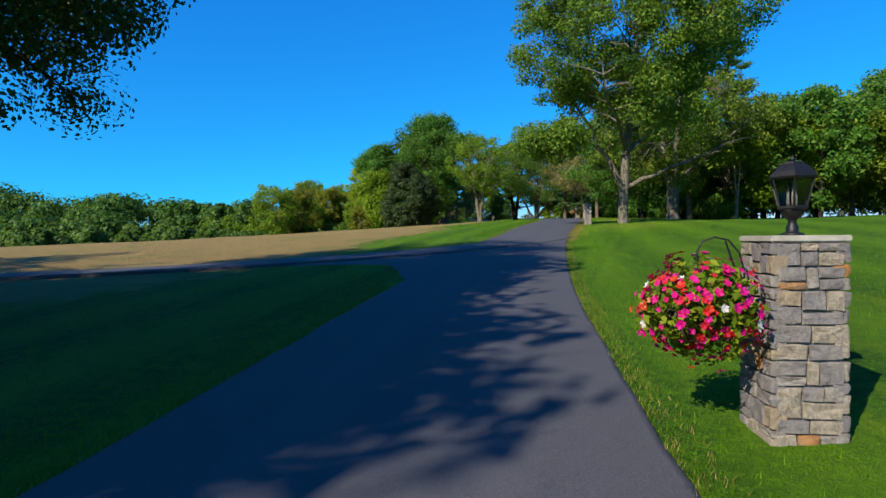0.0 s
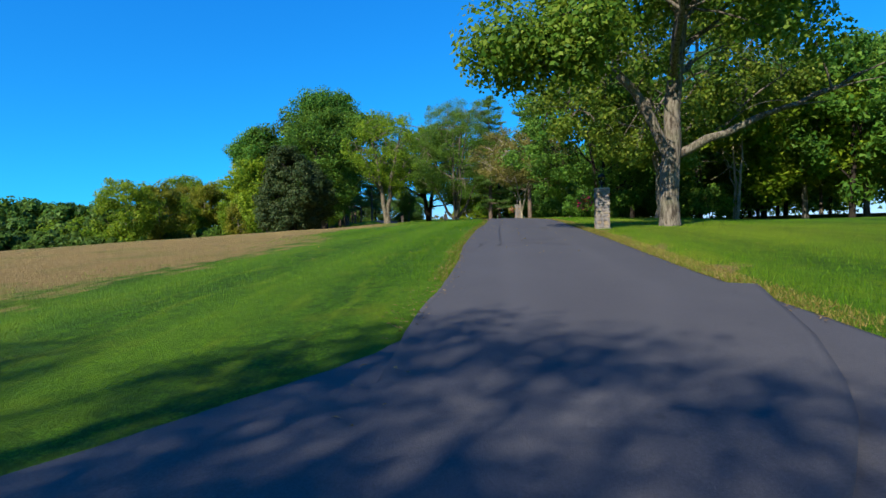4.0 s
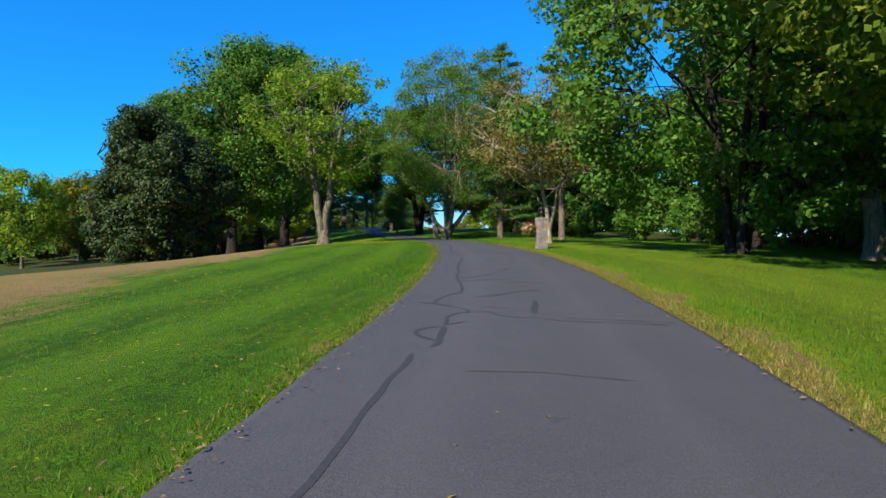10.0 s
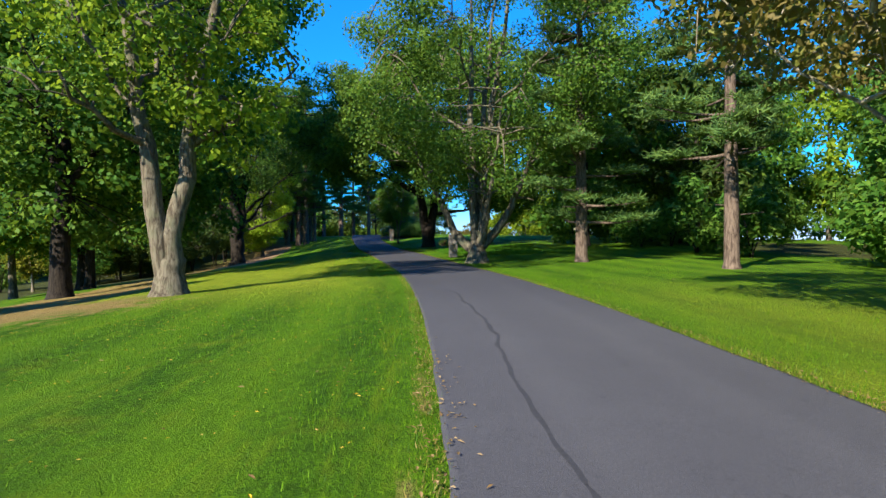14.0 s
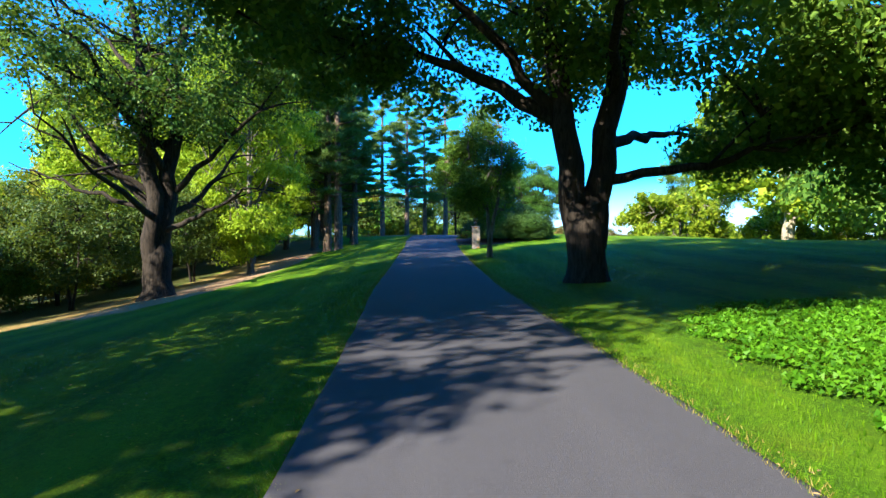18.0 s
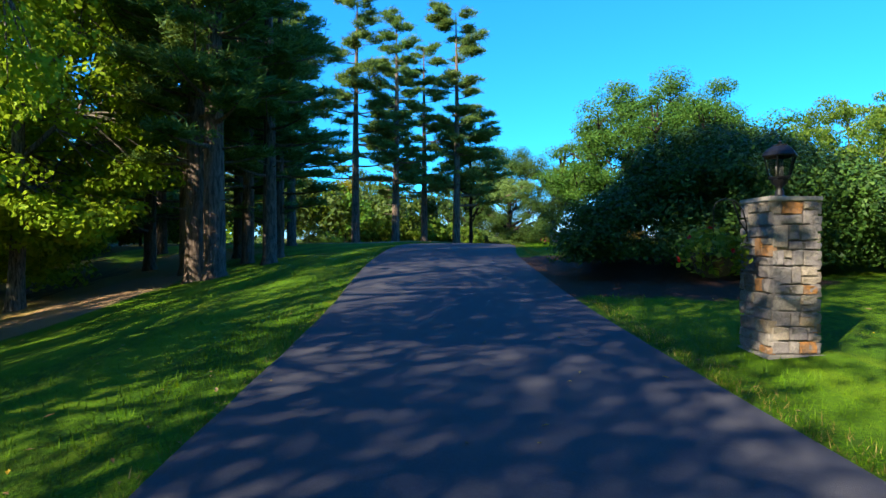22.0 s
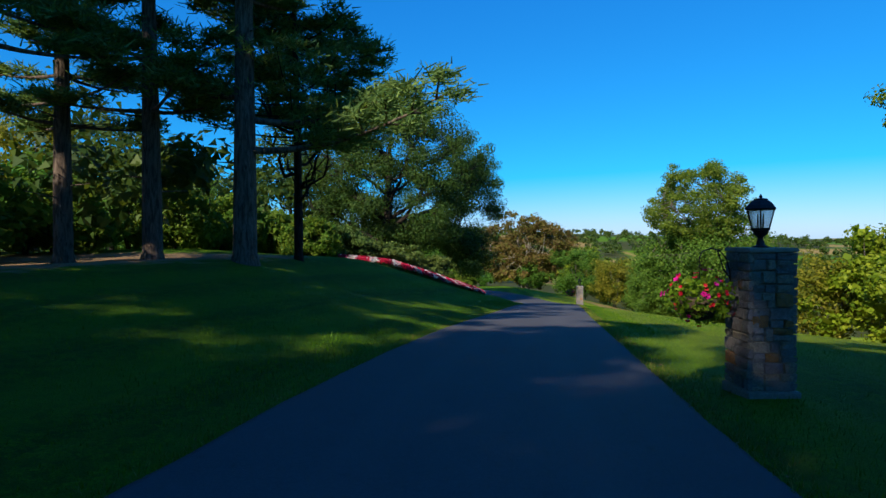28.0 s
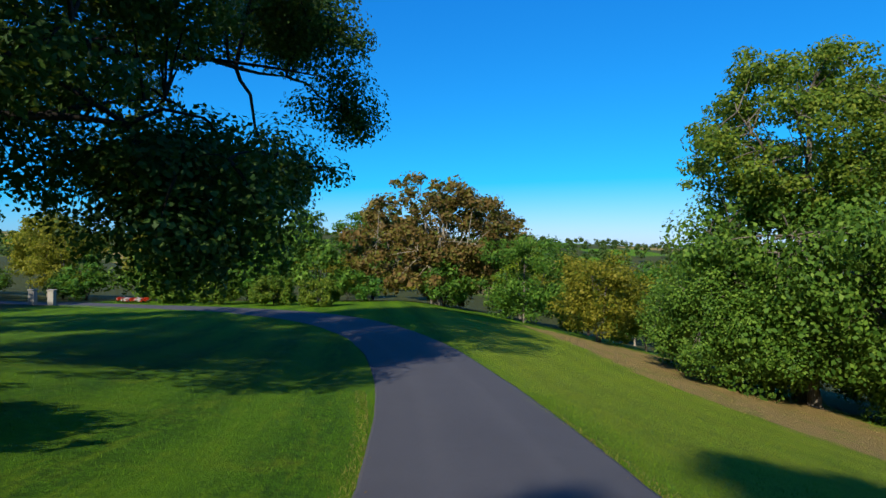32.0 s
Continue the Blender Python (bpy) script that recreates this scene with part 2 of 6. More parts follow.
def asphalt_material():
    k = Nodes("asphalt")
    grain, grit, mottle, wide = k.noise(170.0, 3.0, 0.8), k.noise(55.0, 4.0, 0.8), k.noise(2.4, 5.0, 0.7), k.noise(0.35, 3.0)
    colour = k.ramp(grit, [(0.30, (0.034, 0.033, 0.039)), (0.52, (0.080, 0.078, 0.089)), (0.75, (0.150, 0.146, 0.156))])
    colour = k.mix(0.45, colour, k.ramp(grain, [(0.35, (0.030, 0.029, 0.034)), (0.55, (0.084, 0.082, 0.094)), (0.72, (0.21, 0.205, 0.21))]))
    colour = k.mix(k.math("MULTIPLY", k.ramp(mottle, [(0.4, (0, 0, 0)), (0.75, (1, 1, 1))]), 0.35), colour, (0.10, 0.096, 0.106))
    colour = k.mix(k.math("MULTIPLY", k.ramp(wide, [(0.4, (0, 0, 0)), (0.7, (1, 1, 1))]), 0.35), colour, (0.058, 0.056, 0.066))
    # small dark drips and worn spots
    drip = k.ramp(k.noise(6.5, 2.0, 0.5), [(0.68, (0, 0, 0)), (0.74, (1, 1, 1))])
    colour = k.mix(k.math("MULTIPLY", drip, 0.45), colour, (0.040, 0.039, 0.046))
    lane = k.n.new("ShaderNodeAttribute")
    lane.attribute_name = "lane"
    track = k.ramp(k.math("ABSOLUTE", lane.outputs["Fac"], 0.0), [(0.35, (0, 0, 0)), (0.8, (1, 1, 1)), (1.25, (0, 0, 0))])
    colour = k.mix(k.math("MULTIPLY", track, 0.18), colour, (0.12, 0.116, 0.125))
    # a darker, bluer tone along the drive from y 62 to y 150
    dark_run = k.n.new("ShaderNodeAttribute")
    dark_run.attribute_name = "dark_run"
    colour = k.mix(k.math("MULTIPLY", dark_run.outputs["Fac"], 0.48), colour, (0.036, 0.036, 0.048))
    k.bump(grit, 0.6, 0.012)
    return k.done(colour, 0.85, 0.0, 0.3)


M_GROUND, M_ASPHALT = ground_material(), asphalt_material()
M_TAR = plain_material("tar_seal", (0.030, 0.029, 0.034), (0.048, 0.047, 0.054), 30.0, 0.8, 0.2)
M_CHALK = plain_material("worn_joint", (0.16, 0.165, 0.18), (0.24, 0.245, 0.26), 30.0, 0.85, 0.2)
M_BARK_GREY = bark_material("bark_grey", (0.055, 0.044, 0.034), (0.30, 0.26, 0.21), 1.0, 0.35)
M_BARK_DARK = bark_material("bark_dark", (0.014, 0.011, 0.009), (0.058, 0.046, 0.036), 0.9)
M_BARK_MOSSY = bark_material("bark_mossy", (0.075, 0.058, 0.040), (0.27, 0.235, 0.17), 0.8, 0.75)
M_BARK_PALE = bark_material("bark_pale", (0.20, 0.16, 0.115), (0.50, 0.44, 0.34), 0.7, 0.55)
M_BARK_PINE = bark_material("bark_pine", (0.075, 0.052, 0.040), (0.27, 0.20, 0.155), 0.8)
L_WALNUT = leaf_material("leaf_walnut", (0.042, 0.112, 0.012), (0.120, 0.218, 0.021), (0.280, 0.360, 0.045))
L_MAPLE = leaf_material("leaf_maple", (0.034, 0.110, 0.016), (0.092, 0.228, 0.026), (0.195, 0.350, 0.048), 0.44, 0.55, 0.35)
L_OAK = leaf_material("leaf_oak", (0.018, 0.048, 0.009), (0.044, 0.092, 0.015), (0.100, 0.152, 0.030), 0.26)
L_CHERRY = leaf_material("leaf_cherry", (0.026, 0.078, 0.013), (0.066, 0.158, 0.021), (0.145, 0.255, 0.040), 0.34, 0.55, 0.35)
L_LIME = leaf_material("leaf_lime", (0.090, 0.180, 0.010), (0.215, 0.335, 0.018), (0.390, 0.480, 0.037), 0.5)
L_TULIP = leaf_material("leaf_tulip", (0.190, 0.320, 0.014), (0.370, 0.520, 0.026), (0.510, 0.620, 0.046), 0.55)
L_GOLD = leaf_material("leaf_gold", (0.106, 0.131, 0.013), (0.237, 0.244, 0.022), (0.413, 0.362, 0.044), 0.5)
L_RUSSET = leaf_material("leaf_russet", (0.090, 0.062, 0.020), (0.200, 0.130, 0.036), (0.150, 0.185, 0.030), 0.3)
L_TAN = leaf_material("leaf_tan", (0.115, 0.105, 0.030), (0.255, 0.205, 0.060), (0.235, 0.265, 0.055), 0.35)
L_DUSK = leaf_material("leaf_dusk", (0.018, 0.040, 0.013), (0.038, 0.070, 0.020), (0.085, 0.105, 0.032), 0.12)
L_PINE = leaf_material("needles_pine", (0.042, 0.108, 0.030), (0.108, 0.220, 0.058), (0.215, 0.345, 0.082), 0.34)
L_YEW = leaf_material("leaf_yew", (0.014, 0.045, 0.010), (0.036, 0.092, 0.014), (0.085, 0.165, 0.024), 0.15)
L_JUNIPER = leaf_material("leaf_juniper", (0.036, 0.072, 0.014), (0.085, 0.135, 0.026), (0.165, 0.215, 0.046), 0.2)
L_GRASS = leaf_material("grass_blades", (0.018, 0.070, 0.001), (0.072, 0.190, 0.001), (0.165, 0.32, 0.005), 0.35)
L_STRAW = leaf_material("straw_blades", (0.15, 0.115, 0.025), (0.30, 0.22, 0.055), (0.42, 0.33, 0.10), 0.3)
L_COVER = leaf_material("leaf_cover", (0.03, 0.12, 0.004), (0.065, 0.21, 0.008), (0.11, 0.30, 0.015), 0.35)


# ---- plan of the land ----
# y, x, z of the drive's centre line
ROAD_Y = [-60, -40, -25, -19, -12.4, -4, 4.5, 12.6, 18.3, 24, 30, 36.6, 43, 52.4, 62, 70, 78.7, 87, 94.5, 101.6, 107.7, 114, 120.5, 126, 132.5, 138, 143, 147, 152.5, 158, 163, 170, 179, 187, 194, 200, 206, 230, 300]
ROAD_X = [3.8, 2.9, 2.0, 1.63, 1.27, 1.2, 1.35, 1.86, 2.22, 2.72, 3.07, 3.22, 3.0, 2.17, 0.7, -0.95, -3.2, -5.84, -8.3, -10.7, -12.55, -14.45, -16.35, -17.9, -19.5, -20.55, -21.02, -21.06, -20.65, -19.9, -19.1, -17.9, -16.35, -15.0, -14.3, -13.98, -14.2, -15, -16]
ROAD_Z = [-2.4, -1.5, -0.85, -0.6, -0.28, 0.2, 0.79, 1.35, 1.72, 2.05, 2.39, 2.68, 2.93, 3.18, 3.42, 3.57, 3.7, 3.93, 4.16, 4.36, 4.57, 4.86, 5.2, 5.6, 6.08, 6.22, 6.12, 5.95, 5.68, 5.33, 4.93, 4.3, 3.52, 2.72, 1.98, 1.36, 0.85, 0.1, -6]
SIDE_Y = [-60, -30, 0, 30, 65, 85, 110, 135, 150, 165, 180, 195, 215, 260, 340]
LEFT = {4: [0, 0, -.02, -.05, -.05, -.1, -.25, -.2, .05, .5, .6, .4, .05, 0, 0],
        10: [0, 0, -.1, -.25, -.27, -.6, -1.2, -1.2, .3, 1.8, 2.5, 1.6, .2, 0, 0],
        18: [.1, 0, -.2, -.6, -1.2, -1.6, -2.4, -2.2, .3, 1.45, 3.1, 2.3, .3, 0, 0],
        30: [.2, .1, -.4, -1.3, -2.8, -3, -3.6, -3, 0, 1.0, 3.0, 2.6, .6, 0, 1],
        60: [.5, .3, -.8, -2.6, -5, -5, -5.5, -4.5, 0, 1, 2.8, 2.6, 1, 1, 3],
        150: [1, 1, 0, -3, -9, -10, -10, -9, -4, -2, 0, 1, 2, 3, 8]}
RIGHT = {4: [.1, .1, .15, .05, .05, .05, .1, .05, .05, -.1, -.2, -.3, -.3, -.2, 0],
         10: [.4, .5, .6, -.1, .05, .15, .5, .1, -.1, -.6, -1, -1.5, -1.6, -1, 0],
         20: [.8, 1, 1.2, -.45, -.3, .1, .9, -.2, -.8, -2, -3, -3.8, -4, -3, -1],
         40: [1.2, 1.6, 1.8, .1, 0, 0, .3, -2, -3, -5, -6.5, -7.5, -8, -8, -4],
         80: [2, 2.5, 2.2, .4, 0, -1, -2, -6, -8, -11, -13, -14, -14, -14, -8],
         150: [3, 3, 2, 0, -2, -4, -7, -12, -15, -18, -19, -20, -20, -18, -12]}


def smooth_table(y, xs, vs):
    """Cubic Hermite through the table, with flat runs at both ends."""
    xs, vs = np.asarray(xs, float), np.asarray(vs, float)
    y = np.clip(np.asarray(y, float), xs[0], xs[-1])
    m = np.gradient(vs, xs)
    i = np.clip(np.searchsorted(xs, y) - 1, 0, len(xs) - 2)
    h = xs[i + 1] - xs[i]
    s = (y - xs[i]) / h
    return ((2 * s**3 - 3 * s**2 + 1) * vs[i] + (s**3 - 2 * s**2 + s) * h * m[i]
            + (3 * s**2 - 2 * s**3) * vs[i + 1] + (s**3 - s**2) * h * m[i + 1])


def road_x(y):
    return smooth_table(y, ROAD_Y, ROAD_X)


def road_z(y):
    return smooth_table(y, ROAD_Y, ROAD_Z)


def road_half(y, side):
    """Half the drive's width; side -1 is the west edge. The drive is wider past the evergreen mound."""
    y = np.asarray(y, float)
    east = 0.34 * np.clip((y - 121.5) / 5, 0, 1) * np.clip((142.5 - y) / 8, 0, 1)
    west = 0.20 * np.clip((y - 122.5) / 5, 0, 1) * np.clip((142.5 - y) / 8, 0, 1) - 0.15 * np.clip((y - 2.5) / 2, 0, 1) * np.clip((10.5 - y) / 3, 0, 1)
    return 1.8 + np.where(np.asarray(side) > 0, east, west)


def ground_z(x, y):
    """Height of the land; works on numbers and on arrays."""
    x, y = np.asarray(x, float), np.asarray(y, float)
    d = x - road_x(y)
    z = road_z(y) + 0 * d
    for sign, table in ((-1, LEFT), (1, RIGHT)):
        knots = [1.8] + list(table)
        rows = [0 * y + 0 * d] + [smooth_table(y, SIDE_Y, v) + 0 * d for v in table.values()]
        a = np.abs(d)
        off = rows[-1].copy()
        for k in range(len(knots) - 1):
            lo, hi = knots[k], knots[k + 1]
            s = np.clip((a - lo) / (hi - lo), 0, 1)
            inside = (a >= lo) & (a < hi)
            off = np.where(inside, rows[k] + (rows[k + 1] - rows[k]) * s, off)
        off = np.where(a < 1.8, 0, off)
        z = np.where(np.sign(d) == sign, z + off, z)
    # the valley past the end of the rise, and the hills beyond it
    r = np.hypot(x + 10, y - 120)
    fall = np.clip((y - 300) / 500, 0, 1)
    z = z - 22 * fall * fall * (3 - 2 * fall)
    rise = np.clip((r - 700) / 900, 0, 1)
    z = z + 46 * rise * rise * (3 - 2 * rise) * (1 + .25 * np.sin(x / 310 + 1) + .2 * np.sin(y / 270))
    return z


# ---- meshes ----
def to_mesh(name, verts, quads, material, smooth=False, **layers):
    """A mesh from arrays: verts n x 3, faces n x 4 or n x 3; layers: float values by vertex."""
    verts, quads = np.asarray(verts, np.float32), np.asarray(quads, np.int32)
    me = bpy.data.meshes.new(name)
    sides = quads.shape[1]
    me.vertices.add(len(verts))
    me.vertices.foreach_set("co", verts.ravel())
    me.loops.add(quads.size)
    me.loops.foreach_set("vertex_index", quads.ravel())
    me.polygons.add(len(quads))
    me.polygons.foreach_set("loop_start", np.arange(0, quads.size, sides, dtype=np.int32))
    me.polygons.foreach_set("use_smooth", np.full(len(quads), smooth))
    me.materials.append(material)
    for key, values in layers.items():
        me.attributes.new(key, "FLOAT", "POINT").data.foreach_set("value", np.asarray(values, np.float32))
    me.update(calc_edges=True)
    return me


def thing(name, at, label, category, group="", kind="", turn=0.0):
    ob = new(name)
    ob.empty_display_size = 0.2
    ob.matrix_basis = pose(at[0], at[1], at[2], 0, 0, turn)
    return tagged(ob, label, category, group, kind)


def child(name, data, parent, label=""):
    ob = new(name, data)
    ob.parent = parent
    return tagged(ob, label)


def part(name, bm, material, parent, label="", smooth=False):
    """Links a bmesh as one mesh under a thing or a part."""
    me = bpy.data.meshes.new(name)
    bm.to_mesh(me)
    bm.free()
    me.materials.append(material)
    if smooth:
        me.polygons.foreach_set("use_smooth", np.ones(len(me.polygons), bool))
    return child(name, me, parent, label)


def grid_faces(rows, cols):
    i = np.arange((rows - 1) * cols).reshape(rows - 1, cols)[:, :-1].ravel()
    return np.stack([i, i + 1, i + cols + 1, i + cols], 1)


def joined(pieces):
    """Stacks (verts, faces) pairs into one pair."""
    vs, fs, n = [], [], 0
    for v, f in pieces:
        vs.append(v)
        fs.append(f + n)
        n += len(v)
    return np.concatenate(vs), np.concatenate(fs)


def tube(path, radii, sides=7):
    path, radii = np.asarray(path, float), np.asarray(radii, float)
    ahead = np.gradient(path, axis=0)
    ahead /= np.linalg.norm(ahead, axis=1, keepdims=True) + 1e-9
    ref = np.where(np.abs(ahead[:, 2:3]) > 0.9, [[1.0, 0, 0]], [[0, 0, 1.0]])
    u = np.cross(ref, ahead)
    u /= np.linalg.norm(u, axis=1, keepdims=True) + 1e-9
    if len(u) > 1:
        for i in range(1, len(u)):
            w = u[i - 1] - ahead[i] * (u[i - 1] @ ahead[i])
            u[i] = w / (np.linalg.norm(w) + 1e-9)
    v = np.cross(ahead, u)
    a = np.arange(sides) * 2 * np.pi / sides
    ring = u[:, None] * np.cos(a)[None, :, None] + v[:, None] * np.sin(a)[None, :, None]
    verts = (path[:, None] + ring * radii[:, None, None]).reshape(-1, 3)
    k, n = len(path), sides
    i, j = np.meshgrid(np.arange(k - 1), np.arange(n), indexing="ij")
    a0, a1 = i * n + j, i * n + (j + 1) % n
    return verts, np.stack([a0, a1, a1 + n, a0 + n], -1).reshape(-1, 4)


def bezier(a, b, c, n):
    s = np.linspace(0, 1, n)[:, None]
    return (1 - s) ** 2 * a + 2 * s * (1 - s) * b + s**2 * c


def leaves(centres, size, rng, slim=0.32, hang=0.0, sides=4, out=None):
    """Pointed leaves, one four-sided face each (far ones three-sided), turned at random or mostly facing out of their clump."""
    n = len(centres)
    axis = rng.normal(size=(n, 3))
    axis[:, 2] = axis[:, 2] * 0.75 - hang
    if out is not None:
        face = out + rng.normal(size=(n, 3)) * 0.45 + [0, 0, 0.35]
        face /= np.linalg.norm(face, axis=1, keepdims=True) + 1e-9
        axis -= face * (axis * face).sum(1, keepdims=True)
    axis /= np.linalg.norm(axis, axis=1, keepdims=True) + 1e-9
    side = np.cross(axis, rng.normal(size=(n, 3)) * [0.7, 0.7, 1.0] + [0, 0, 0.5]) if out is None else np.cross(axis, face)
    side /= np.linalg.norm(side, axis=1, keepdims=True) + 1e-9
    s = (size * rng.uniform(0.65, 1.35, n))[:, None]
    if sides == 3:
        verts = np.stack([centres + side * s * slim - axis * s * 0.5, centres + axis * s * 0.5, centres - side * s * slim - axis * s * 0.42], 1)
        return verts.reshape(-1, 3), np.arange(3 * n).reshape(-1, 3)
    verts = np.stack([centres - axis * s * 0.5, centres + side * s * slim - axis * s * 0.08, centres + axis * s * 0.5, centres - side * s * slim - axis * s * 0.08], 1)
    return verts.reshape(-1, 3), np.arange(4 * n).reshape(-1, 4)


def build_tree(name, label, category, seed, bark, leaf_mat, h=15.0, lo=4.0, r=6.0, tr=0.4, fork=3.0, stems=((0, 0.0),), limbs=7, puffs=110, stem_w=0.78,
               per_puff=90, leaf=0.26, puff_r=0.85, top=1.0, inner=0.45, hang=0.15, bare=0, squash=0.75, group="", off=(0.0, 0.0), split=0.0, flare_by=1.0, twigs=True, heart=0.2, arms=(), clumps=()):
    """A broad-leaved tree or bush: tapered stems, curved limbs, twigs, and a crown of leaf sprays."""
    rng = np.random.default_rng(seed)
    wood, nodes = [], []
    ends = []
    if split:
        rise = np.linspace(0, 1, 6)
        bole = np.stack([0.10 * tr * np.sin(rise * 3 + seed), 0.10 * tr * np.cos(rise * 2 + seed), rise * split], 1)
        low = np.array([[0, 0, -0.4], [0, 0, -0.05], [0, 0, 0.18], [0, 0, 0.5]])
        keep = bole[:, 2] > 0.6
        wood.append(tube(np.concatenate([low, bole[keep], [[0, 0, split + tr * 0.9]]]), np.concatenate([tr * (1 + flare_by * np.array([0.8, 0.55, 0.25, 0.08])), tr * np.linspace(1.0, 1.04, keep.sum()), [tr * 0.55]]), 14))
    for az, lean in stems:
        a = math.radians(az)
        reach = np.array([math.cos(a) * lean * h, math.sin(a) * lean * h, 0])
        foot = np.array([math.cos(a), math.sin(a), 0]) * ((tr * 0.3 if split else tr * 0.9) if len(stems) > 1 else 0) + [0, 0, max(split - tr * 0.6, 0)]
        tip = reach + [off[0] * 0.6, off[1] * 0.6, h * 0.86]
        bend = reach * 0.42 + [rng.normal() * 0.25, rng.normal() * 0.25, max(h * 0.45, split + 1.2)]
        path = bezier(foot, bend, tip, 14)
        path[1:-1, :2] += rng.normal(size=(12, 2)) * tr * 0.16
        s = np.linspace(0, 1, 14)
        rad = tr * (stem_w if len(stems) > 1 else 1.0) * ((1 - s) ** 0.75 * 0.93 + 0.05)
        low = bezier(foot - [0, 0, 0.35], foot, path[1], 6)[:-1]
        flare = tr * (stem_w if len(stems) > 1 else 1.0) * (np.array([0.9, 0.95, 1.0, 1.0, 1.0]) if split else np.array([1.75, 1.5, 1.22, 1.06, 1.0]))
        wood.append(tube(np.concatenate([low, path[1:]]), np.concatenate([flare, rad[1:]]), 12 if twigs else 7))
        ends.append((path, rad))
        nodes.append(path[4:])
    for n in range(limbs):
        path, rad = ends[n % len(ends)]
        z0 = fork + (h * 0.62 - fork) * (n + rng.uniform(0, 0.8)) / max(limbs, 1)
        i = int(np.clip(np.searchsorted(path[:, 2], z0), 1, 11))
        p0 = path[i]
        az = 2.4 * n + seed + rng.normal() * 0.3
        out = np.array([math.cos(az), math.sin(az), 0])
        far = r * rng.uniform(0.6, 0.9)
        p2 = np.array([off[0], off[1], 0]) * 0.7 + out * far + [p0[0] * 0.5, p0[1] * 0.5, p0[2] + (h - p0[2]) * rng.uniform(0.18, 0.6)]
        p1 = p0 + out * far * 0.45 + [0, 0, (p2[2] - p0[2]) * rng.uniform(0.15, 0.5)]
        limb = bezier(p0, p1, p2, 9)
        limb[2:-1] += rng.normal(size=(6, 3)) * 0.12
        rr = rad[i] * rng.uniform(0.42, 0.62)
        wood.append(tube(limb, rr * np.linspace(1, 0.16, 9), 7))
        nodes.append(limb[2:])
        for _ in range(2):
            q = limb[rng.integers(3, 7)]
            d = rng.normal(size=3) * [1, 1, 0.5] + out * 0.8 + [0, 0, 0.4]
            e = q + d / np.linalg.norm(d) * r * rng.uniform(0.25, 0.45)
            sub = bezier(q, (q + e) / 2 + [0, 0, 0.3], e, 6)
            wood.append(tube(sub, rr * 0.42 * np.linspace(1, 0.2, 6), 5))
            nodes.append(sub[1:])
    # great limbs at set heights: (height, bearing, length, rise, radius, sag)
    for z0, az, far, lift, rr, sag in arms:
        path, rad = min(ends, key=lambda e: -math.cos(math.radians(az)) * e[0][6, 0] - math.sin(math.radians(az)) * e[0][6, 1])
        i = int(np.clip(np.searchsorted(path[:, 2], z0), 0, 11))
        out = np.array([math.cos(math.radians(az)), math.sin(math.radians(az)), 0])
        p0 = path[i] * [1, 1, 0] + [0, 0, z0]
        limb = bezier(p0, p0 + out * far * 0.5 + [0, 0, lift * (0.75 - sag)], p0 + out * far + [0, 0, lift], 12)
        limb[2:-1] += rng.normal(size=(9, 3)) * 0.09
        wood.append(tube(limb, rr * np.linspace(1, 0.14, 12), 9))
        nodes.append(limb[3:])
        for j in (5, 7, 9):
            d = rng.normal(size=3) * [1, 1, 0.4] + out * 0.7 + [0, 0, 0.35]
            e = limb[j] + d / np.linalg.norm(d) * far * rng.uniform(0.25, 0.4)
            sub = bezier(limb[j], (limb[j] + e) / 2 + [0, 0, 0.2], e, 6)
            wood.append(tube(sub, rr * 0.36 * np.linspace(1, 0.2, 6), 5))
            nodes.append(sub[1:])
    nodes = np.concatenate(nodes)
    # a bough and its side branches into every outlying clump
    for cx, cy, cz, cr, ch, many in clumps:
        centre = np.array([cx, cy, cz])
        q = nodes[np.argmin(((nodes - centre) ** 2).sum(1))]
        gap = np.linalg.norm(q - centre)
        bough = bezier(q, (q + centre) / 2 + [0, 0, 0.12 * gap], centre, 8)
        bough[2:-1] += rng.normal(size=(5, 3)) * 0.03 * gap
        wood.append(tube(bough, (0.03 + 0.012 * gap) * np.linspace(1, 0.45, 8), 6))
        nodes = np.concatenate([nodes, bough[2:]])
        for _ in range(4 + many // 8):
            d = rng.normal(size=3)
            e = centre + d / np.linalg.norm(d) * [cr, cr, ch] * 0.75
            p = bough[rng.integers(4, 8)]
            sub = bezier(p, (p + e) / 2 + rng.normal(size=3) * 0.12 * cr, e, 6)
            wood.append(tube(sub, (0.02 + 0.005 * gap) * np.linspace(1, 0.4, 6), 5))
            nodes = np.concatenate([nodes, sub[1:]])
    # crown: sprays inside an uneven egg
    d = rng.normal(size=(puffs, 3))
    d /= np.linalg.norm(d, axis=1, keepdims=True)
    deep = rng.uniform(inner, 1.0, puffs) ** 0.7
    lump = 1 + 0.17 * np.sin(3 * d[:, 0] + seed) * np.cos(4 * d[:, 1] + 2 * seed) + 0.13 * np.sin(5 * d[:, 2] + 3 * d[:, 0] + seed)
    mid, half = (lo + h) / 2, (h - lo) / 2
    c = d * (deep * lump)[:, None] * [r, r, half] + [off[0], off[1], mid]
    rise = (c[:, 2] - lo) / (h - lo)
    c[:, :2] = off + (c[:, :2] - off) * (1 + (top - 1) * np.clip(rise, 0, 1))[:, None]
    for cx, cy, cz, cr, ch, many in clumps:
        d = rng.normal(size=(many, 3))
        d *= (rng.uniform(0.3, 1.0, many) / np.linalg.norm(d, axis=1))[:, None]
        c = np.concatenate([c, d * [cr, cr, ch] + [cx, cy, cz]])
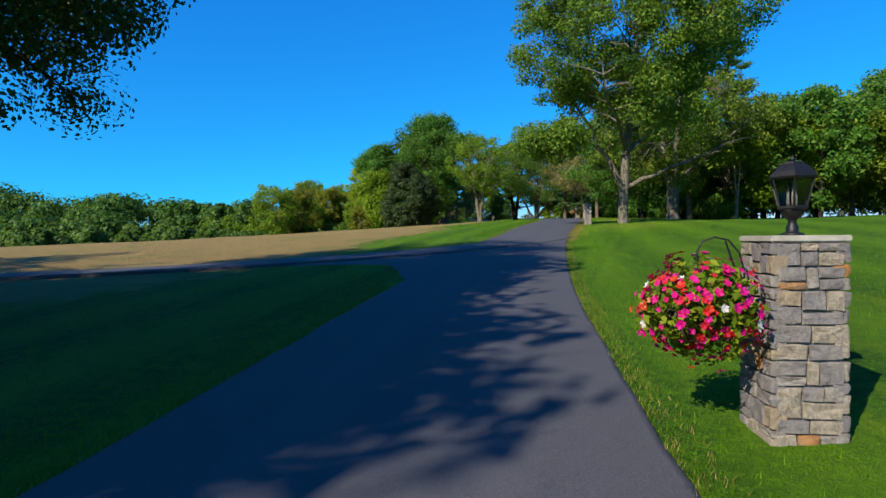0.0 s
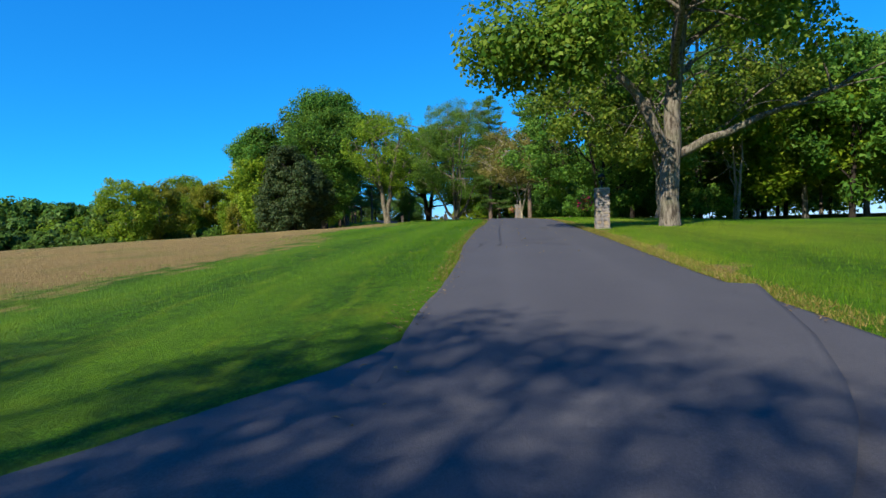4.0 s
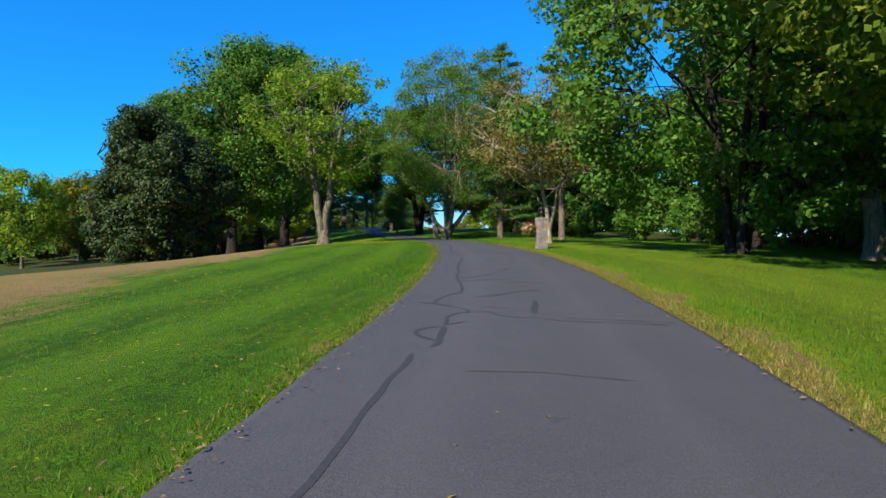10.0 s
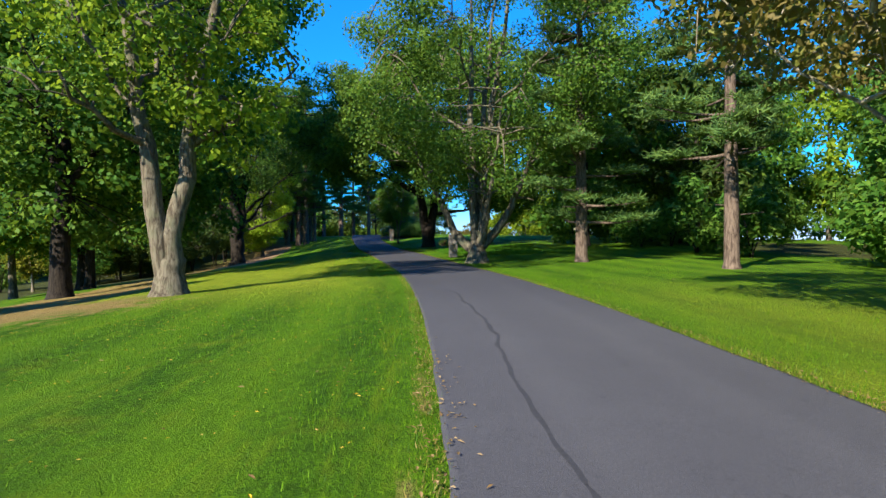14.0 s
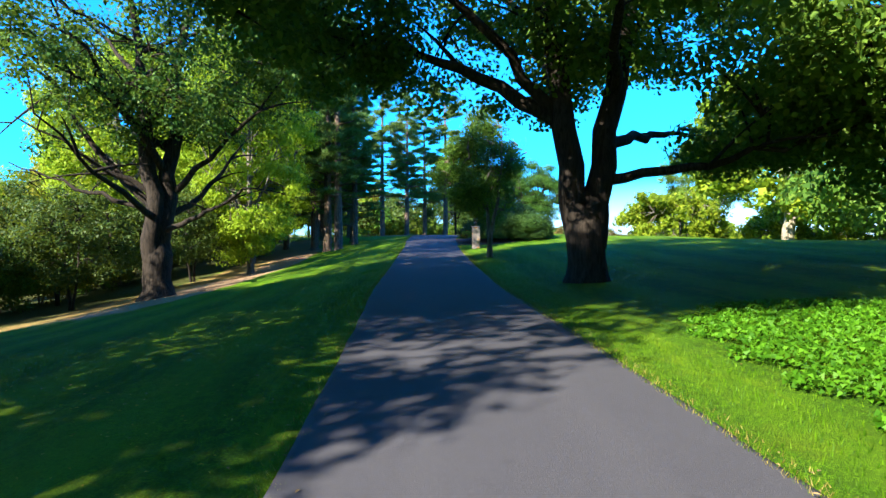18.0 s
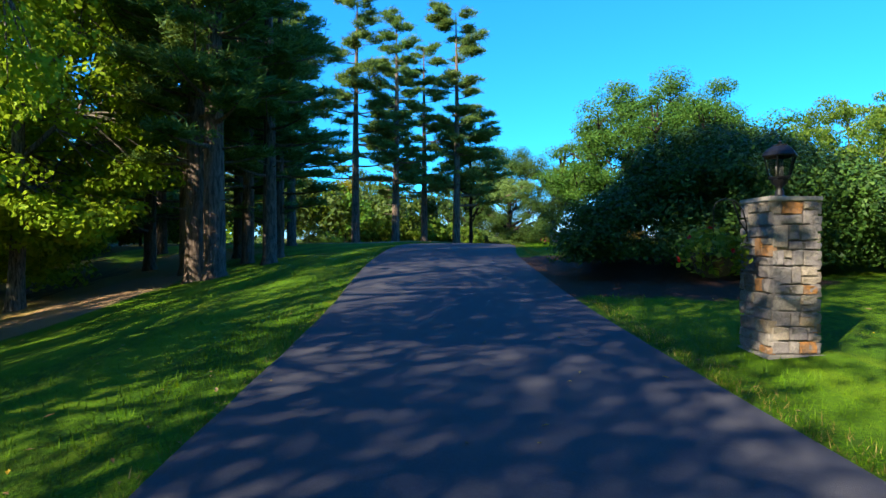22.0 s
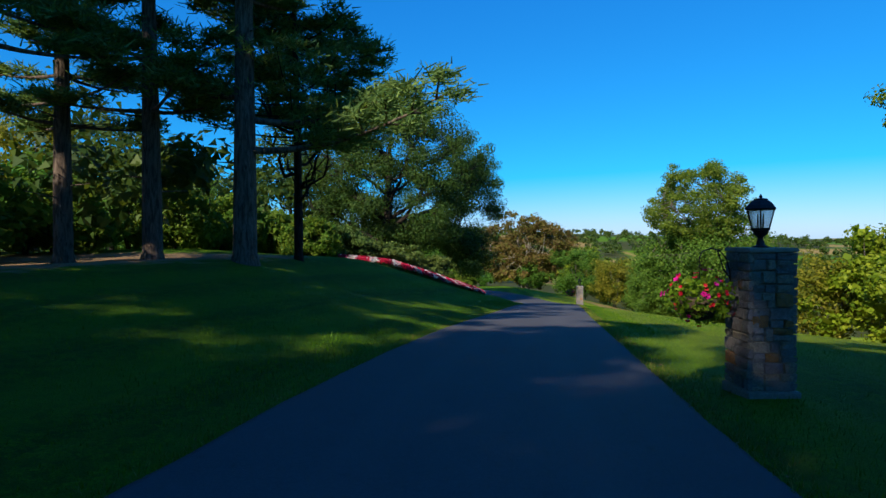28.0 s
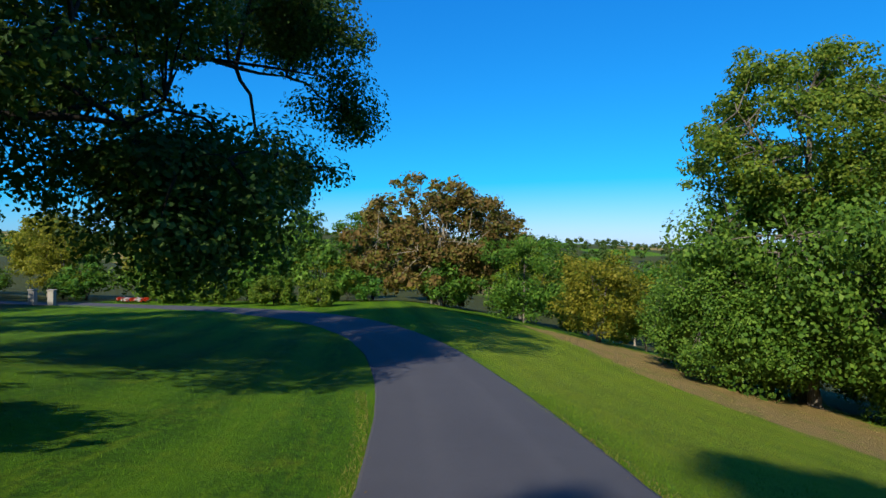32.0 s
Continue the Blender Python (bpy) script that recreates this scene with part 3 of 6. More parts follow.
    c = c[c[:, 2] > 0.12]
    pr = puff_r * rng.uniform(0.6, 1.35, len(c))
    sprays, hearts, ways = [], [], []
    for centre, q in zip(c, pr):
        near = nodes[np.argmin(((nodes - centre) ** 2).sum(1))]
        if twigs and np.linalg.norm(near - centre) > 0.3:
            wood.append(tube(bezier(near, (near + centre) / 2 + [0, 0, 0.25], centre, 4), [0.045, 0.035, 0.022, 0.010], 4))
        k = int((1.5 if heart else 2.0) * per_puff * (q / puff_r) ** 1.5)
        d = rng.normal(size=(k, 3))
        d /= np.linalg.norm(d, axis=1, keepdims=True)
        sprays.append(centre + d * (q * 1.12 * rng.random((k, 1)) ** 0.42) * [1, 1, squash])
        ways.append(d)
        hearts.append(centre + rng.normal(size=(int(k * heart), 3)) * q * [0.36, 0.36, 0.36 * squash])
    for _ in range(bare):
        q = nodes[rng.integers(len(nodes))]
        d = rng.normal(size=3) + [0, 0, 0.3]
        e = q + d / np.linalg.norm(d) * rng.uniform(0.8, 2.0)
        wood.append(tube(bezier(q, (q + e) / 2 + rng.normal(size=3) * 0.2, e, 5), [0.04, 0.03, 0.024, 0.016, 0.008], 4))
    pts, ways = np.concatenate(sprays), np.concatenate(ways)
    pts, ways = pts[pts[:, 2] > 0.05], ways[pts[:, 2] > 0.05]
    root = thing(name, (0, 0, 0), label, category, group)
    sides = 4 if twigs else 3
    child("trunk", to_mesh("trunk", *joined(wood), bark, True), root)
    core = np.concatenate(hearts)
    core = core[core[:, 2] > 0.15]
    child("crown", to_mesh("crown", *joined([leaves(pts, leaf, rng, hang=hang, sides=sides, out=ways), leaves(core, leaf * 2.1, rng, 0.42, hang, sides)]), leaf_mat), root)
    return root


def build_pine(name, label, seed, h=20.0, lo=6.0, r=4.0, tr=0.34, whorls=22, tufts=11, needles=13, bark=None, leaf_mat=None, top=0.35, gap=0.0, stubs=10, dead=0, group="", boughs=()):
    """A tall pine: straight trunk, whorls of level boughs with flat trays of needles."""
    rng = np.random.default_rng(seed)
    s = np.linspace(0, 1, 12)
    path = np.stack([np.sin(s * 2.2 + seed) * 0.15 * s, np.cos(s * 1.7 + seed) * 0.15 * s, s * h], 1)
    rad = tr * (1 - s) ** 0.85 + 0.03
    low = np.array([[path[0, 0], path[0, 1], z] for z in (-0.4, 0.0, 0.3)])
    wood = [tube(np.concatenate([low, path[1:]]), np.concatenate([tr * np.array([1.5, 1.3, 1.05]), rad[1:]]), 12)]
    pts, ways = [], []
    for w in range(whorls):
        f = w / (whorls - 1)
        z = lo + (h - lo) * f ** 0.95
        base = np.array([np.interp(z, path[:, 2], path[:, 0]), np.interp(z, path[:, 2], path[:, 1]), z])
        for b in range(rng.integers(3, 6)):
            if rng.random() < gap:
                continue
            az = rng.uniform(0, 6.283)
            length = r * (1 - f * (1 - top)) * rng.uniform(0.45, 1.15) * (0.75 + 0.5 * min(f * 4, 0.5))
            out = np.array([math.cos(az), math.sin(az), 0])
            tip = base + out * length + [0, 0, length * rng.uniform(0.02, 0.30)]
            bough = bezier(base, base + out * length * 0.5 - [0, 0, length * 0.06], tip, 6)
            wood.append(tube(bough, np.interp(z, path[:, 2], rad) * 0.32 * np.linspace(1, 0.2, 6), 5))
            k = max(4, int(1.7 * tufts * length / r))
            u = rng.uniform(0.35, 1.0, k) ** 0.8
            spot = base + (tip - base) * u[:, None] + np.cross(out, [0, 0, 1]) * (rng.normal(size=k) * 0.16 * length * (1.2 - u * 0.6))[:, None]
            spot[:, 2] += rng.normal(size=k) * 0.08 + 0.08
            for q in spot:
                m = 2 * rng.integers(needles // 2 + 3, needles + 8)
                way = rng.normal(size=(m, 3)) * [1, 1, 0.5] + out * 0.6 + [0, 0, 0.45]
                pts.append(q + rng.normal(size=(m, 3)) * [0.19, 0.19, 0.06])
                ways.append(way)
    # great level boughs: (height, bearing, length, rise)
    for z, az, length, rise in boughs:
        out = np.array([math.cos(radians(az)), math.sin(radians(az)), 0])
        side = np.cross(out, [0, 0, 1])
        base, tip = np.array([0, 0, z]), np.array([0, 0, z + rise]) + out * length
        bough = bezier(base, base + out * length * 0.5 - [0, 0, 0.3], tip, 9)
        wood.append(tube(bough, 0.13 * np.linspace(1, 0.2, 9), 7))
        for j in range(3, 9):
            for way in (-1, 1):
                e = bough[j] + side * way * length * rng.uniform(0.14, 0.3) + out * 0.4 + [0, 0, rng.uniform(0.1, 0.5)]
                wood.append(tube(bezier(bough[j], (bough[j] + e) / 2 + [0, 0, 0.05], e, 4), [0.05, 0.035, 0.025, 0.012], 5))
                for f in np.linspace(0.3, 1.05, 7):
                    q = bough[j] + (e - bough[j]) * f + rng.normal(size=3) * [0.2, 0.2, 0.12]
                    m = 2 * needles
                    pts.append(q + rng.normal(size=(m, 3)) * [0.22, 0.22, 0.07])
                    ways.append(rng.normal(size=(m, 3)) * [1, 1, 0.5] + out * 0.6 + [0, 0, 0.45])
    for _ in range(dead):
        z, az = rng.uniform(h * 0.16, lo + 0.8), rng.uniform(0, 6.283)
        out = np.array([math.cos(az), math.sin(az), 0])
        reach, rise = rng.uniform(0.8, 2.0), rng.uniform(1.6, 3.2)
        limb = bezier(np.array([0, 0, z]), np.array([0, 0, z + 0.1]) + out * reach * 1.1, np.array([0, 0, z + rise]) + out * reach, 9)
        limb[2:-1] += rng.normal(size=(6, 3)) * 0.07
        wood.append(tube(limb, rng.uniform(0.055, 0.10) * np.linspace(1, 0.3, 9), 6))
        for j in (4, 6):
            e = limb[j] + rng.normal(size=3) * 0.35 + out * 0.2 + [0, 0, 0.4]
            wood.append(tube(bezier(limb[j], (limb[j] + e) / 2 + rng.normal(size=3) * 0.08, e, 4), [0.035, 0.028, 0.02, 0.012], 5))
    for _ in range(stubs):
        z = rng.uniform(h * 0.12, lo + 1)
        az = rng.uniform(0, 6.283)
        base = np.array([0, 0, z])
        e = base + np.array([math.cos(az), math.sin(az), 0.1]) * rng.uniform(0.5, 1.8)
        wood.append(tube(bezier(base, (base + e) / 2, e, 4), [0.04, 0.03, 0.02, 0.01], 4))
    pts, ways = np.concatenate(pts), np.concatenate(ways)
    ways /= np.linalg.norm(ways, axis=1, keepdims=True)
    side = np.cross(ways, rng.normal(size=ways.shape))
    side /= np.linalg.norm(side, axis=1, keepdims=True) + 1e-9
    ln = rng.uniform(0.20, 0.42, (len(pts), 1))
    verts = np.stack([pts - side * 0.026, pts + side * 0.026, pts + ways * ln + side * 0.012, pts + ways * ln - side * 0.012], 1).reshape(-1, 3)
    root = thing(name, (0, 0, 0), label, "pine tree", group)
    child("trunk", to_mesh("trunk", *joined(wood), bark or M_BARK_PINE, True), root)
    child("needles", to_mesh("needles", verts, np.arange(len(verts)).reshape(-1, 4), leaf_mat or L_PINE), root)
    return root


def stand(ob, x, y, turn=0.0, size=1.0, sink=0.0, tall=1.0):
    """Puts a built thing on the land."""
    z = float(ground_z(x, y)) - sink
    ob.matrix_basis = Matrix.LocRotScale((x, y, z), Euler((0, 0, radians(turn))), (size, size, size * tall))
    return ob


def again(ob, x, y, turn=0.0, size=1.0, tall=1.0, sink=0.0, label=""):
    """A copy of a built thing on the land elsewhere."""
    keep, ob.scale = tuple(ob.scale), (1, 1, 1)
    other = copy_thing(ob, Matrix.LocRotScale((x, y, float(ground_z(x, y)) - sink), Euler((0, 0, radians(turn))), (size, size, size * tall)))
    ob.scale = keep
    return tagged(other, label)


# ---- the land ----
def cells(*runs):
    """Stops of a ruler: (from, to, step) runs end to end."""
    out = [np.arange(a, b, s) for a, b, s in runs]
    return np.concatenate(out + [np.array([runs[-1][1]])])


def between(v, lo, hi, soft):
    return np.clip((v - lo) / soft, 0, 1) * np.clip((hi - v) / soft, 0, 1)


def land_masks(x, y):
    d = x - road_x(y)
    wob = 1.2 * np.sin(y / 7.0) + 0.8 * np.sin(y / 3.1 + 1)
    dry = between(d + wob, -90, -7.0 + 2.8 * between(y, -8, 24, 7), 4.0) * between(y, -80, 72, 6)
    dry = np.maximum(dry, between(d + wob * 0.5, -21, -11.5 - 2.5 * between(y, 80, 128, 10), 2.5) * between(y, 60, 150, 6))
    dry = np.maximum(dry, 0.95 * between(d + 0.3 * np.sin(y * 1.9), 1.6, 2.35, 0.3) * between(y, 2, 58, 4))
    dry = np.maximum(dry, 0.7 * between(d + 0.5 * wob, 11.8 - 0.03 * (y - 165), 26.0, 2.0) * between(y, 172, 240, 6))
    dry = np.maximum(dry, 0.5 * between(np.abs(d) + 0.15 * np.sin(3.1 * y), 1.6, 2.1, 0.25) * between(y, 4, 64, 4))
    needles = between(d, -26, -9.0, 1.5) * between(y, 152, 176, 4) * 0.95
    needles = np.maximum(needles, between(d + wob * 0.3, -16, -10.6, 1.2) * between(y, 100, 140, 5))
    mulch = between(d, 1.2, 6.2, 0.4) * between(y + 0.5 * np.sin(d * 2), 122.6 + 0.25 * np.clip(d - 3, 0, 9), 129.6, 1.0)
    mulch = np.maximum(mulch, between(np.hypot(x + 12.4, y - 140), -9, 2.4, 0.8))
    woods = np.maximum(between(-d, 24 - 7.5 * between(y, 92, 146, 6), 3000, 4) * between(y, 74, 3000, 5), between(d, 19 + 5 * np.sin(y / 30), 3000, 4) * between(y, 22, 100, 5))
    woods = np.maximum(woods, between(d, 24.0, 3000, 4) * between(y, 150, 3000, 8))
    woods = np.maximum(woods, between(y, 246, 3000, 5))
    woods = np.maximum(woods, between(np.hypot(x + 10, y - 110), 160, 9000, 20))
    open_land = np.clip(np.sin(x / 47 + 0.6) * np.sin(y / 61 + 1.1) * 3 + 0.4, 0, 1) * between(y, 320, 9000, 30)
    # east lawn and verge: dry yellow grass, with extra sunlight painted into it
    pale = 0.50 * between(d, 1.5, 40, 1.5) * between(y, 150, 240, 12)
    pale = np.maximum(pale, 0.42 * between(d, 1.5, 9.0, 3) * between(y, 4, 72, 8))
    pale = np.maximum(pale, 0.75 * between(d + 0.25 * np.sin(y * 1.7), 1.5, 2.7, 0.35) * between(y, 3, 62, 4))
    # brightness of the sunlit west lawn, carried by its colour
    pale = np.maximum(pale, 0.70 * between(-d, 2, 16, 3) * between(y, 64, 92, 6))
    meadow = between(np.hypot((x - 71) / 1.3, y - 282), -9, 20, 5)
    for az0, az1, r0, r1 in ((10.5, 15.5, 300, 900), (31, 34.5, 260, 520), (17, 21, 470, 620)):
        az, far = np.degrees(np.arctan2(x + 19, y - 166)), np.hypot(x + 19, y - 166)
        meadow = np.maximum(meadow, between(az, az0, az1, 0.5) * between(far, r0, r1, 20))
    woods, pale = woods * (1 - meadow), np.maximum(pale, meadow * 0.8)
    return np.maximum(dry, 0.8 * open_land * (np.sin(x / 90) > 0)), woods * (1 - open_land), needles, mulch, pale


ys = cells((-900, -200, 50), (-200, -60, 10), (-60, 260, 0.9), (260, 420, 6), (420, 1000, 20), (1000, 3200, 70))
ds = cells((-3000, -800, 120), (-800, -200, 30), (-200, -60, 6), (-60, -14, 1.6), (-14, -1.8, 0.55), (-1.8, 1.8, 0.6), (1.8, 14, 0.55), (14, 60, 1.6), (60, 200, 6), (200, 800, 30), (800, 3000, 120))
gy, gd = np.meshgrid(ys, ds, indexing="ij")
gx = gd + road_x(gy)
gz = ground_z(gx, gy)
lump = 0.02 * np.sin(gx * 1.7 + gy * 0.9) * np.sin(gy * 1.3 - gx * 0.6) + 0.03 * np.sin(gx * 0.5 + 1) * np.sin(gy * 0.43)
lump = lump * np.where(((gy > -60) & (gy < 9) & (gd < 0)) | (gy > 194), 0.0, 1.0)
gz = gz + np.where(np.abs(gd) > 2.4, lump, 0) - np.where((np.abs(gd) < 1.75) & (gy < 204), 0.10, 0.0)
dry, woods, needles, mulch, pale = land_masks(gx, gy)
ground = new("ground", to_mesh("ground", np.stack([gx, gy, gz], -1).reshape(-1, 3), grid_faces(len(ys), len(ds)), M_GROUND, True,
                               lane=gd.ravel(), dry=dry.ravel(), woods=woods.ravel(), needles=needles.ravel(), mulch=mulch.ravel(), pale=pale.ravel()))
tagged(ground, "rolling green lawn with dry tan field strips and brown beds", "ground", kind="structure")


def ribbon(name, line, half, lift, label, step=0.5, seed=0):
    """A drive laid over the land along a line of plan points, with a slightly ragged edge and a real thickness."""
    line = np.asarray(line, float)
    seg = np.r_[0, np.cumsum(np.hypot(*np.diff(line, axis=0).T))]
    s = np.arange(0, seg[-1], step)
    px, py = smooth_table(s, seg, line[:, 0]), smooth_table(s, seg, line[:, 1])
    tx, ty = np.gradient(px), np.gradient(py)
    ln = np.hypot(tx, ty)
    nx, ny = ty / ln, -tx / ln
    rag = np.array([0.028 * noise.noise((v * 0.9, seed, 0)) + 0.022 * noise.noise((v * 3.3, seed, 5)) for v in s])
    rag2 = np.array([0.028 * noise.noise((v * 0.9, seed + 9, 0)) + 0.022 * noise.noise((v * 3.3, seed + 7, 5)) for v in s])
    across = np.array([-1.0, -1.0, -0.97, -0.72, -0.36, 0, 0.36, 0.72, 0.97, 1.0, 1.0])
    left, right = (road_half(py, -1), road_half(py, 1)) if half == 1.8 else (half + 0 * s, half + 0 * s)
    off = np.where(across < 0, left[:, None], right[:, None]) * across[None] + np.where(across < -0.9, 1, 0)[None] * rag[:, None] + np.where(across > 0.9, 1, 0)[None] * rag2[:, None]
    vx, vy = px[:, None] + nx[:, None] * off, py[:, None] + ny[:, None] * off
    base = ground_z(px, py)[:, None] + 0 * off
    drape = ground_z(vx, vy)
    crown = lift + 0.012 * (1 - np.abs(across)) - np.where(np.abs(across) > 0.96, 0.012, 0)
    vz = np.where(np.abs(drape - base) < 0.08, base, drape) + crown
    vz[:, 0] -= 0.16
    vz[:, -1] -= 0.16
    me = to_mesh(name, np.stack([vx, vy, vz], -1).reshape(-1, 3), grid_faces(len(s), len(across))[:, ::-1], M_ASPHALT, True, lane=off.ravel(), dark_run=(between(vy, 62, 150, 8) + 0 * off).ravel())
    return tagged(new(name, me), label, "driveway", kind="structure")


main_y = np.arange(-58, 198, 2.0)
main_line = [(float(road_x(v)), float(v)) for v in main_y]
bend = [(-13.95, 200), (-14.0, 207), (-14.8, 214), (-17.2, 221), (-21.8, 227.6), (-28.5, 233.5), (-38, 238.5), (-55, 243), (-80, 246)]
ribbon("road", main_line + bend, 1.8, 0.034, "narrow dark asphalt driveway with tar-sealed cracks", seed=3)
ribbon("side_road", [(1.6, 4.6), (0.45, 1.4), (-2.6, -2.4), (-7.2, -6.2), (-13.8, -9.7), (-24, -13.5), (-45, -19), (-80, -26)], 1.85, 0.030,
       "asphalt side drive that joins the main driveway", seed=8)


def flare(name, rim, centre, lift, label):
    """A patch of asphalt between two drives: a fan from a centre to a rim of plan points."""
    rim, rings = np.asarray(rim, float), 10
    f = np.linspace(0, 1, rings)[:, None, None]
    xy = np.asarray(centre) * (1 - f) + rim[None] * f
    z = ground_z(xy[..., 0], xy[..., 1]) + lift
    z[-1] -= 0.06
    v = np.concatenate([xy, z[..., None]], 2)
    me = to_mesh(name, v.reshape(-1, 3), grid_faces(rings, len(rim))[:, ::-1], M_ASPHALT, True, lane=np.full(rings * len(rim), 2.0))
    return tagged(new(name, me), label, "driveway", kind="structure")


flare("road_flare", [(-7.6, -6.4), (-6.9, -7.3), (-6.1, -7.7), (-4.3, -7.2), (-3.1, -7.15), (-2.4, -7.3), (-2.05, -7.6), (-1.6, -8.6), (-1.03, -10.2), (-0.46, -11.6), (-0.50, -13.7)], (0.5, -1.4), 0.026,
      "asphalt flare where the side drive meets the main driveway")


def crack(width, *line):
    """A sealed crack (or, with a negative width, a pale worn joint): a thin band of tar on the asphalt."""
    line = np.asarray(line, float)
    seg = np.r_[0, np.cumsum(np.hypot(*np.diff(line, axis=0).T))]
    s = np.linspace(0, seg[-1], max(4, int(seg[-1] / 0.10)))
    px, py = np.interp(s, seg, line[:, 0]), np.interp(s, seg, line[:, 1])
    k = int(abs(line[0, 0] * 7 + line[0, 1] * 13)) % 50
    px = px + np.array([0.05 * noise.noise((v * 1.7, k, 2)) for v in s])
    tx, ty = np.gradient(px), np.gradient(py)
    ln = np.hypot(tx, ty) + 1e-9
    nx, ny = ty / ln, -tx / ln
    half = abs(width) * 0.31 * np.array([0.85 + 0.5 * noise.noise((v * 2.1, k, 7)) for v in s])
    half *= np.clip(np.minimum(s, seg[-1] - s) / 0.15 + 0.25, 0.25, 1)
    off = np.stack([-half, 0 * half, half], 1)
    vx, vy = px[:, None] + nx[:, None] * off, py[:, None] + ny[:, None] * off
    # the drive's height is that of its centre line square across
    m = (road_x(vy + 0.5) - road_x(vy - 0.5))
    off = vx - road_x(vy)
    foot = vy + off * m / (1 + m * m)
    d = np.abs(off) / np.sqrt(1 + m * m) / 1.8
    vz = ground_z(vx, vy) * 0 + np.where(d < 1.2, road_z(foot), ground_z(vx, vy)) + 0.034 + 0.012 * np.clip(1 - d, 0, 1) + 0.0026
    me = to_mesh("crack_seal", np.stack([vx, vy, vz], -1).reshape(-1, 3), grid_faces(len(s), 3)[:, ::-1], M_TAR if width > 0 else M_CHALK, True)
    ob = new("crack_seal" if width > 0 else "worn_joint", me)
    tagged(ob, "dark tar-sealed crack across the asphalt driveway" if width > 0 else "pale worn joint line in the shaded asphalt", "crack", "cracks in the driveway", "structure")


crack(0.10, (0.94, 13.04), (0.91, 12.61), (0.86, 11.81), (0.86, 11.44))
crack(0.09, (1.11, 16.45), (1.06, 15.30), (0.98, 14.10), (0.94, 13.00))
crack(0.09, (2.11, 37.70), (2.20, 36.90), (2.29, 35.98))
crack(0.05, (0.99, 13.86), (1.06, 13.70), (1.11, 13.23))
crack(0.06, (0.86, 11.41), (0.66, 11.33), (0.50, 11.25), (0.38, 11.25))
crack(0.03, (0.16, 11.24), (0.35, 11.21))
crack(0.12, (0.31, 11.23), (0.34, 10.74), (0.36, 10.51), (0.33, 10.32), (0.29, 10.16))
crack(0.08, (0.86, 11.44), (0.99, 11.26), (1.10, 11.03), (1.24, 10.93), (1.46, 10.89), (1.58, 10.77), (1.73, 10.63), (1.94, 10.50))
crack(0.13, (0.92, 11.12), (0.84, 10.85), (0.78, 10.60), (0.73, 10.35), (0.74, 10.21), (0.78, 10.13))
crack(0.07, (1.21, 11.74), (1.46, 11.73), (1.80, 11.77), (2.01, 11.81), (2.20, 12.00), (2.45, 12.41), (2.54, 12.70))
crack(0.07, (1.77, 10.34), (1.85, 10.33), (1.97, 10.36), (2.09, 10.34), (2.21, 10.25), (2.32, 10.16))
crack(0.05, (1.87, 10.36), (1.85, 10.25))
crack(0.10, (1.40, 20.59), (1.36, 19.66), (1.26, 18.56), (1.22, 17.94), (1.21, 17.41), (1.14, 17.00), (1.12, 16.64), (1.11, 16.30))
crack(0.05, (0.66, 17.95), (0.90, 17.91), (1.19, 17.91))
crack(0.07, (2.20, 20.96), (2.06, 19.37), (1.94, 18.53), (1.92, 18.16))
crack(0.08, (1.83, 18.88), (2.08, 18.61), (2.30, 18.47), (2.59, 18.46), (2.77, 18.23), (2.90, 18.06), (2.94, 17.84), (2.84, 17.53), (2.69, 17.26), (2.64, 17.03), (2.65, 16.82), (2.65, 16.63), (2.74, 16.49), (2.89, 16.43), (2.97, 16.33), (3.11, 16.30))
crack(0.06, (1.75, 18.02), (1.92, 18.16), (2.14, 18.38), (2.35, 18.50))
crack(0.05, (2.60, 18.49), (2.97, 18.87))
crack(0.04, (3.23, 16.25), (3.40, 16.17))
crack(0.10, (2.04, 26.42), (1.94, 24.81), (1.82, 23.88))
crack(0.10, (1.44, 25.91), (1.52, 25.22), (1.44, 24.13), (1.42, 23.61), (1.60, 23.24), (1.73, 22.83), (1.95, 22.66), (2.17, 22.57))
crack(0.05, (1.38, 25.02), (1.88, 25.13), (2.56, 24.80))
crack(0.04, (1.43, 26.16), (2.12, 25.56), (2.61, 25.42))
crack(0.08, (2.79, 24.87), (3.23, 25.19), (3.25, 24.59), (3.29, 24.02))
crack(0.03, (3.23, 24.70), (4.19, 24.57))
crack(0.09, (3.06, 23.29), (3.02, 22.78), (3.04, 22.48), (2.92, 22.05), (2.80, 21.90), (2.46, 21.84))
crack(0.24, (1.22, 20.28), (1.35, 20.30), (1.35, 20.52))
crack(0.09, (2.07, 31.43), (1.98, 30.05), (1.93, 29.01), (1.82, 28.41), (1.75, 28.26), (1.88, 28.00), (1.89, 27.66), (1.85, 27.36), (1.91, 27.16), (2.04, 27.03), (2.21, 26.98))
crack(0.11, (2.10, 27.04), (2.26, 27.07), (2.42, 27.14), (2.62, 27.32))
crack(0.04, (2.56, 30.87), (3.12, 30.87), (3.81, 30.70))
crack(0.03, (3.61, 33.24), (4.90, 33.12))
crack(0.09, (2.29, 36.02), (2.29, 35.47), (2.12, 35.30), (2.02, 34.85), (1.98, 34.35))
crack(0.09, (1.75, 34.40), (1.98, 34.35), (2.24, 34.06), (2.47, 33.81), (2.48, 33.59), (2.32, 33.52), (2.24, 33.26), (2.25, 32.90), (2.24, 32.70))
